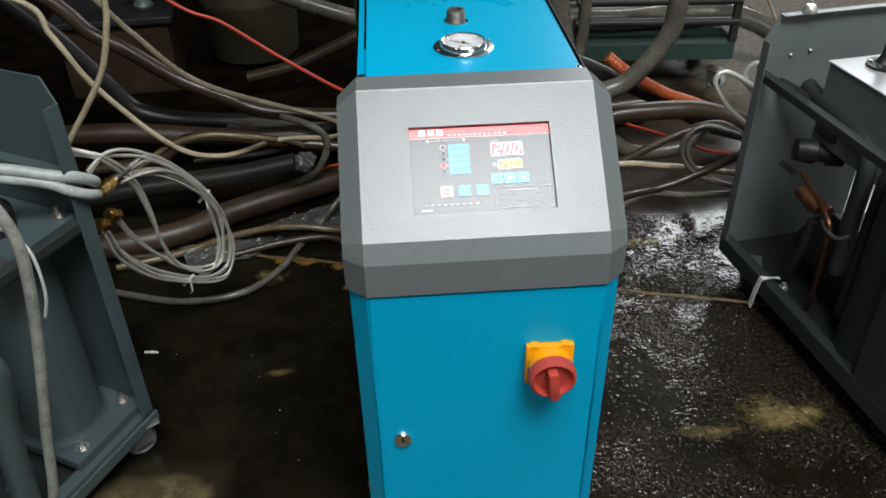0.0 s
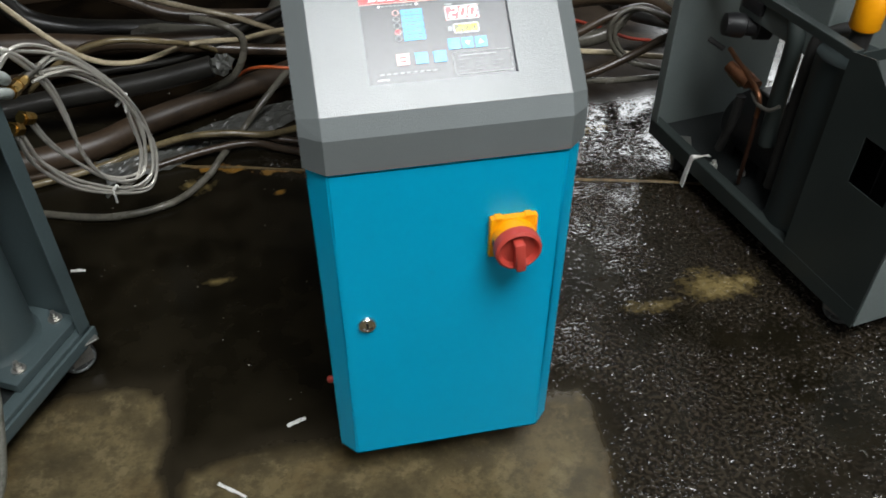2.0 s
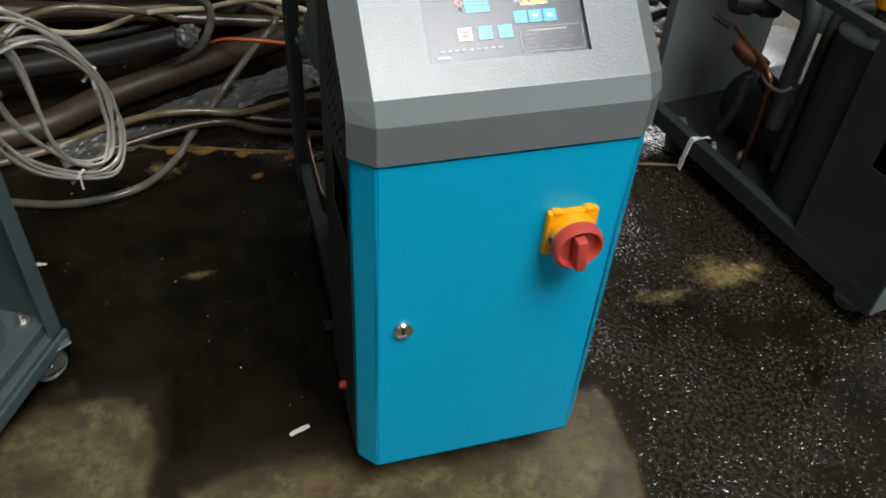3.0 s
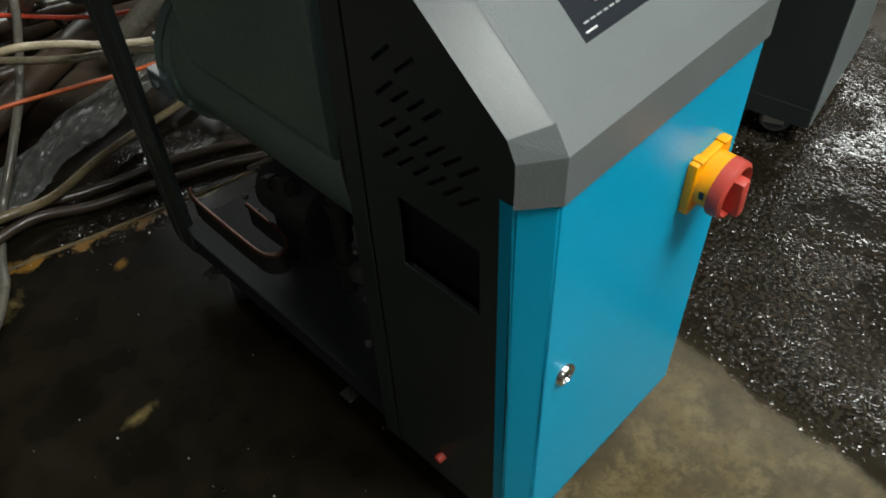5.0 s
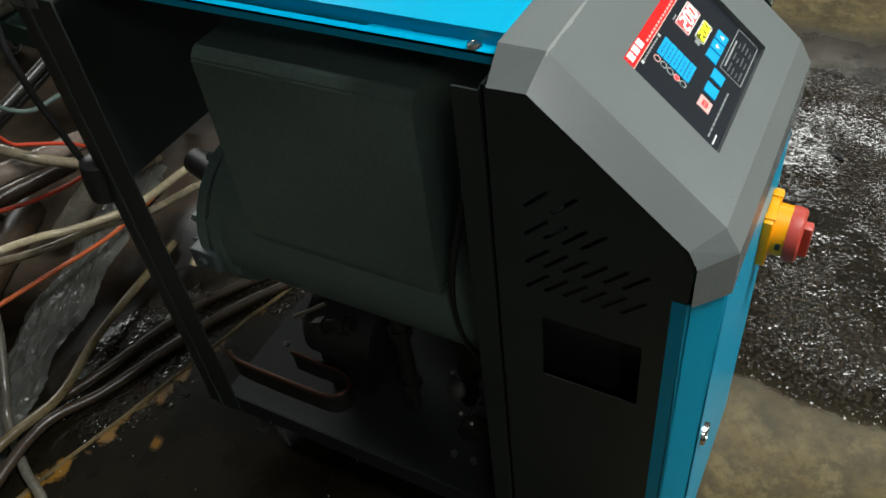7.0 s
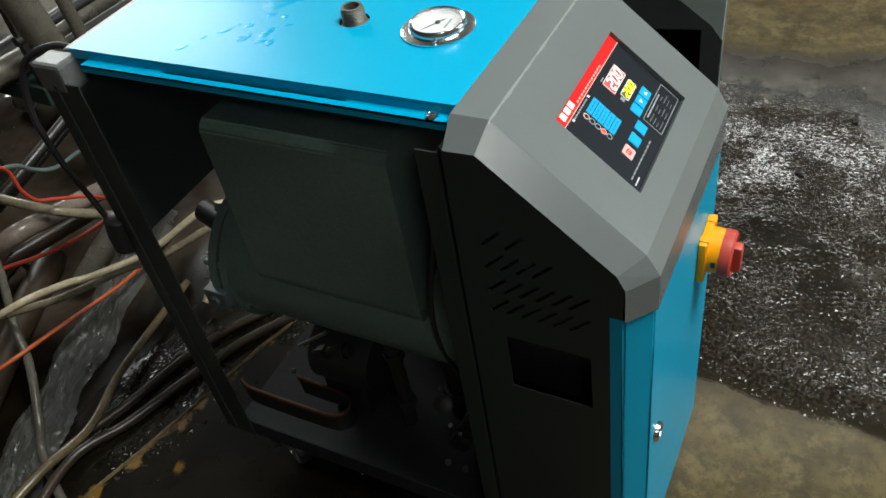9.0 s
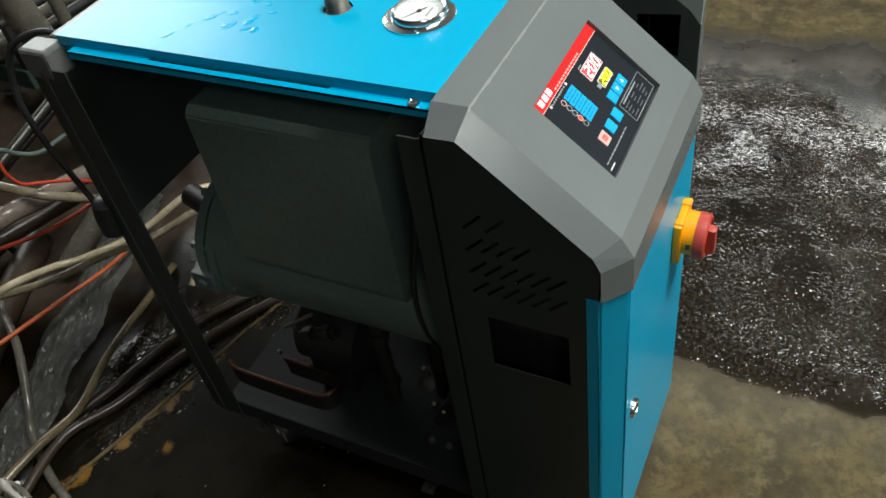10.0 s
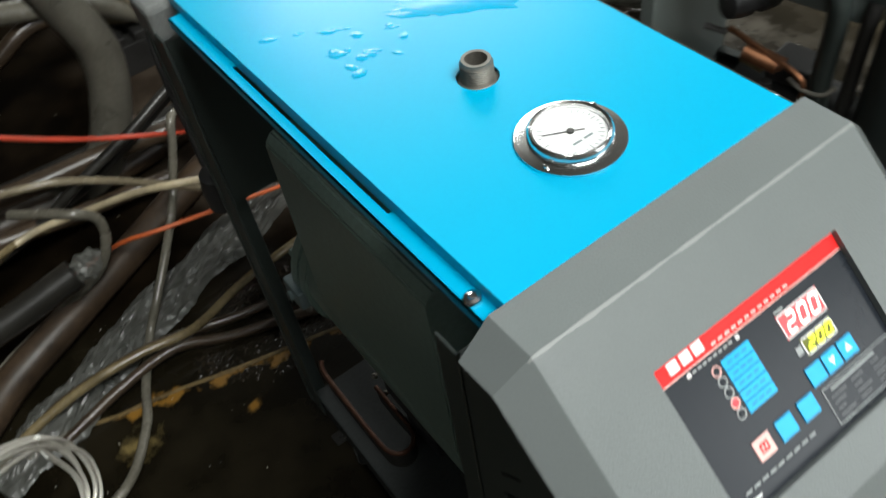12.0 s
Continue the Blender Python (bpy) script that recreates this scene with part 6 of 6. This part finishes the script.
hose("hose", [(0.44, 1.42, 0.012), (0.34, 1.36, 0.16), (0.22, 1.30, 0.29), (0.101, 1.25, 0.336), (0.059, 1.25, 0.362), (0.032, 1.25, 0.391), (0.0, 1.255, 0.405), (0.01, 1.30, 0.385), (0.09, 1.48, 0.29), (0.20, 1.72, 0.15), (0.33, 2.0, 0.012)], 0.0045, M_GREENHOSE, "thin grey-green hose behind the machine")
hose("hose", [(-0.66, 0.06, 0.86), (-0.575, 0.05, 0.78), (-0.541, 0.05, 0.711), (-0.535, 0.05, 0.649), (-0.554, 0.05, 0.529), (-0.587, 0.05, 0.381), (-0.619, 0.05, 0.23), (-0.67, 0.05, 0.07), (-0.72, 0.03, 0.0085), (-0.80, -0.10, 0.0085)], 0.0074, M_STAINED, "scuffed pale hose hanging by the bare machine")
hose("thin_tube", [(-0.72, 0.14, 0.66), (-0.64, 0.12, 0.665), (-0.586, 0.12, 0.649), (-0.565, 0.12, 0.624), (-0.559, 0.12, 0.591), (-0.562, 0.12, 0.542), (-0.575, 0.125, 0.505)], 0.0022, M_CLOTH, "thin white plastic tube by the bare machine")
hose("thick_hose", [(-0.30, 1.52, 0.75), (-0.18, 1.5, 0.56), (-0.129, 1.5, 0.422), (-0.108, 1.5, 0.32), (-0.135, 1.5, 0.205), (-0.21, 1.5, 0.085), (-0.34, 1.52, 0.045), (-0.6, 1.6, 0.045)], 0.042, M_DRABHOSE, "very thick grey hose arching to the floor")
hose("thick_hose", [(0.30, 1.52, 0.75), (0.35, 1.5, 0.56), (0.372, 1.5, 0.44), (0.395, 1.5, 0.33), (0.43, 1.5, 0.18), (0.5, 1.55, 0.06), (0.7, 1.6, 0.04)], 0.038, M_GHOSE, "very thick grey hose beside the standpipe")
hose("hose", [(-0.60, 1.90, 0.85), (-0.35, 1.86, 0.60), (-0.14, 1.83, 0.40), (0.008, 1.80, 0.304), (0.03, 1.72, 0.276), (0.042, 1.608, 0.261), (0.040, 1.494, 0.266), (0.036, 1.40, 0.276), (0.042, 1.32, 0.270), (0.070, 1.265, 0.243), (0.138, 1.25, 0.182), (0.24, 1.28, 0.08), (0.36, 1.33, 0.015)], 0.0105, M_TAN2, "tan hose hanging over the pile behind the machine")
hose("hose", [(-0.70, 1.46, 0.012), (-0.45, 1.43, 0.05), (-0.25, 1.4, 0.15), (-0.136, 1.4, 0.195), (0.0, 1.42, 0.245), (0.116, 1.4, 0.286), (0.3, 1.4, 0.33)], 0.011, M_DHOSE, "smooth dark hose rising behind the machine")
hose("hose", [(-0.66, 1.50, 0.012), (-0.45, 1.46, 0.035), (-0.25, 1.43, 0.11), (-0.136, 1.43, 0.16), (0.0, 1.45, 0.21), (0.116, 1.43, 0.25), (0.3, 1.43, 0.29)], 0.011, M_DHOSE, "dark wet hose rising behind the machine")

# crumpled clear film on the floor
bm = bmesh.new()
centre = spline([(-0.64, 0.955, 0.0), (-0.49, 1.015, 0.0), (-0.36, 1.085, 0.0), (-0.22, 1.145, 0.0), (-0.05, 1.205, 0.0), (0.13, 1.27, 0.0), (0.33, 1.35, 0.0)], 26)
grid = []
for k, c in enumerate(centre):
    d = (centre[min(k + 1, len(centre) - 1)] - centre[max(k - 1, 0)]).normalized()
    nrm = Vector((-d.y, d.x, 0))
    row = []
    u = k * 14 / 26
    for j in range(29):
        s = (j - 14) / 14
        w = 0.055 + 0.015 * noise.noise((u * 0.12, 0, 4)) + 0.006 * noise.noise((u * 0.7, s, 9))
        p = c + nrm * s * w
        crease = abs(noise.noise((u * 0.14 + s, s * 4.5, 2))) + 0.45 * abs(noise.noise((u * 0.42 - s, s * 9.0, 5)))
        z = 0.004 + 0.010 * (1 - s * s) + 0.008 * abs(noise.noise((u * 0.16, s * 2.2, 0))) + 0.017 * crease * (1 - s ** 4)
        row.append(bm.verts.new((p.x, p.y, max(0.003, z))))
    grid.append(row)
for a, b in zip(grid, grid[1:]):
    for j in range(28):
        bm.faces.new((a[j], a[j + 1], b[j + 1], b[j]))
tagged(part("plastic_film", bm, M_FILM, None, "crumpled strip of clear plastic film on the wet floor"), category="plastic film")

# bag tied over the black hose end
bm = bmesh.new()
bmesh.ops.create_icosphere(bm, subdivisions=3, radius=1.0)
for v in bm.verts:
    f = 1 + 0.5 * noise.noise(v.co * 2.0) + 0.25 * noise.noise(v.co * 5.0)
    v.co = Vector((-0.335, 1.15, 0.162)) + Vector((v.co.x * 0.026 * f, v.co.y * 0.022 * f, v.co.z * 0.026 * f))
tagged(part("plastic_bag", bm, M_FILM, None, "crumpled clear bag tied over a hose end"), category="plastic bag")

# ---------------------------------------------------------------- far things
hose("thick_hose", [(-0.583, 1.90, 0.085), (-0.508, 1.90, 0.100), (-0.43, 1.90, 0.118), (-0.351, 1.90, 0.150), (-0.27, 1.90, 0.185), (-0.15, 1.92, 0.22), (0.05, 1.95, 0.16), (0.2, 1.98, 0.04)], 0.020, M_BHOSE, "short thick brown hose with an open end")
hose("thick_hose", [(-0.80, 1.88, 0.55), (-0.60, 1.9, 0.43), (-0.47, 1.9, 0.375), (-0.368, 1.9, 0.332), (-0.236, 1.9, 0.285), (-0.05, 1.92, 0.22), (0.15, 1.95, 0.08), (0.3, 2.0, 0.04)], 0.027, M_GHOSE, "thick grimy grey hose arching over the pile")
drum = thing("drum", "olive-yellow plastic drum in the dark behind the hoses", "drum", pose(-0.62, 2.36, 0))
bm = bmesh.new()
add_lathe(bm, [(0.150, 0.0), (0.165, 0.012), (0.170, 0.05), (0.178, 0.20), (0.183, 0.215), (0.183, 0.235), (0.178, 0.25), (0.180, 0.42), (0.186, 0.435), (0.186, 0.455), (0.180, 0.47), (0.176, 0.66), (0.160, 0.70), (0.02, 0.702)], (0, 0, 0), (0, 0, 1), 40)
part("drum_body", bm, M_OLIVE, drum, smooth=True)
bm = bmesh.new()
add_lathe(bm, [(0.172, 0.695), (0.176, 0.70), (0.176, 0.725), (0.165, 0.735), (0.02, 0.735)], (0, 0, 0), (0, 0, 1), 40)
part("drum_lid", bm, M_BLACK, drum, smooth=True)

can = thing("drum", "round-shouldered tan plastic drum on a dark crate", "drum", pose(0.14, 2.10, 0))
bm = bmesh.new()
add_lathe(bm, [(0.150, 0.106), (0.178, 0.108), (0.196, 0.125), (0.203, 0.17), (0.206, 0.195), (0.203, 0.22), (0.200, 0.26), (0.186, 0.315), (0.152, 0.37), (0.100, 0.41), (0.050, 0.43), (0.042, 0.432)], (0, 0, 0), (0, 0, 1), 44)
part("drum_body", bm, M_TANDRUM, can, smooth=True)
bm = bmesh.new()
add_lathe(bm, [(0.041, 0.425), (0.046, 0.433), (0.046, 0.462), (0.042, 0.468), (0.01, 0.469)], (0, 0, 0), (0, 0, 1), 24)
part("screw_cap", bm, M_BLACK, can, smooth=True)
crate = thing("crate", "grimy dark crate under a plastic drum", "crate", pose(0.14, 2.10, 0))
for x in (-0.17, -0.06, 0.05, 0.16):
    boxpart("slat", (x - 0.045, -0.20, 0.083), (x + 0.045, 0.20, 0.105), M_DARK, crate, 0.003)
for y in (-0.17, 0.0, 0.17):
    boxpart("bearer", (-0.20, y - 0.03, 0.0), (0.20, y + 0.03, 0.0825), M_DARK, crate, 0.003)

plinth = thing("machine_plinth", "grimy dark brown steel plinth of a machine", "machine base", pose(-1.02, 2.15, 0, 0, 0, 6))
boxpart("plinth_body", (-0.20, -0.16, 0.0), (0.16, 0.20, 0.25), M_MUDHOSE, plinth, 0.006)
boxpart("plinth_top", (-0.22, -0.18, 0.252), (0.18, 0.22, 0.275), M_BLACK, plinth, 0.004)
bm = bmesh.new()
add_lathe(bm, [(0.030, 0.0), (0.034, 0.01), (0.022, 0.03), (0.020, 0.09), (0.030, 0.11), (0.030, 0.13), (0.012, 0.15)], (0.08, -0.06, 0.275), (0, 0, 1), 20)
add_cyl(bm, (0.02, -0.06, 0.335), (0.14, -0.06, 0.335), 0.014, seg=14)
part("valve", bm, M_GREENHOSE, plinth, "dull green valve on the plinth", smooth=True)

cart = thing("trolley", "low green steel trolley with pipe rails on castors", "trolley", pose(0.95, 1.98, 0, 0, 0, -4))
bm = bmesh.new()
add_box(bm, (-0.42, -0.16, 0.11), (0.12, 0.16, 0.17), 0.004)
part("deck", bm, M_GREEN, cart, "scuffed green deck")
for z in (0.24, 0.31):
    bm = bmesh.new()
    add_cyl(bm, (-0.42, -0.15, z), (0.12, -0.15, z), 0.014, seg=16)
    part("rail", bm, M_DARK, cart, smooth=True)
for x in (-0.40, 0.11):
    bm = bmesh.new()
    add_box(bm, (x - 0.012, -0.16, 0.17), (x + 0.012, -0.135, 0.5), 0.002)
    part("upright", bm, M_DARK, cart)
for x in (-0.36, 0.07):
    for y in (-0.13, 0.13):
        caster(cart, x, y, M_GREY_L, r=0.034, swing=40)
hose("thick_hose", [(0.45, 1.98, 0.215), (0.70, 1.95, 0.215), (0.90, 1.97, 0.22), (1.10, 1.95, 0.215), (1.25, 1.92, 0.15), (1.34, 1.85, 0.06), (1.45, 1.7, 0.04)], 0.036, M_GHOSE, "thick pale grey hose lying over the green trolley")
hose("thick_hose", [(0.42, 2.05, 0.21), (0.60, 2.06, 0.21), (0.80, 2.05, 0.21), (1.02, 2.06, 0.21), (1.12, 2.08, 0.20)], 0.038, M_DHOSE, "thick black hose lying on the green trolley")
bm = bmesh.new()
add_tube(bm, [(0.44, 1.5, 0.8), (0.46, 1.5, 0.45), (0.46, 1.5, 0.35), (0.45, 1.5, 0.26), (0.44, 1.48, 0.1), (0.42, 1.45, 0.0)], 0.016, 14, 8)
tagged(part("standpipe", bm, M_GHOSE, None, "grey upright pipe behind the hoses", smooth=True), category="pipe")

# ---------------------------------------------------------------- small things
bm = bmesh.new()
add_lathe(bm, [(0.004, -0.004), (0.006, -0.003), (0.006, 0.006), (0.0045, 0.009), (0.002, 0.0095)], (-0.163, 0.118, 0.128), (-1, 0, 0), 18)
part("drain_plug", bm, M_RED, unit, "small red drain plug", smooth=True)

def litter(cx, cy, length, width, turn, material, label):
    """A small bent scrap lying on the floor."""
    bm = bmesh.new()
    rows = []
    for k in range(7):
        u = k / 6 - 0.5
        row = []
        for j in range(4):
            v = j / 3 - 0.5
            z = 0.002 + 0.006 * abs(noise.noise((u * 4 + cx * 9, v * 3, cy * 7)))
            row.append(bm.verts.new((u * length, v * width * (1 - 0.5 * abs(u)), z)))
        rows.append(row)
    for a, b in zip(rows, rows[1:]):
        for j in range(3):
            bm.faces.new((a[j], a[j + 1], b[j + 1], b[j]))
    geom = bmesh.ops.extrude_face_region(bm, geom=bm.faces[:])
    for v in geom["geom"]:
        if isinstance(v, bmesh.types.BMVert):
            v.co.z += 0.0012
    ob = part("litter_scrap", bm, material, None, label, m=pose(cx, cy, 0, 0, 0, turn))
    return tagged(ob, label, "litter")


litter(-0.234, 0.142, 0.034, 0.008, 20, M_CLOTH, "small pale scrap of paper on the wet floor")
litter(-0.342, 0.028, 0.055, 0.006, -38, M_CLOTH, "thin white stick lying on the concrete")
litter(0.889, -0.054, 0.024, 0.014, 40, M_BLACK, "dark chip of rubber on the wet floor")
litter(1.119, -0.140, 0.030, 0.012, 5, M_BLACK, "dark chip of rubber on the wet floor")
litter(-0.650, 0.615, 0.030, 0.008, -8, M_CLOTH, "pale scrap of film on the wet floor")
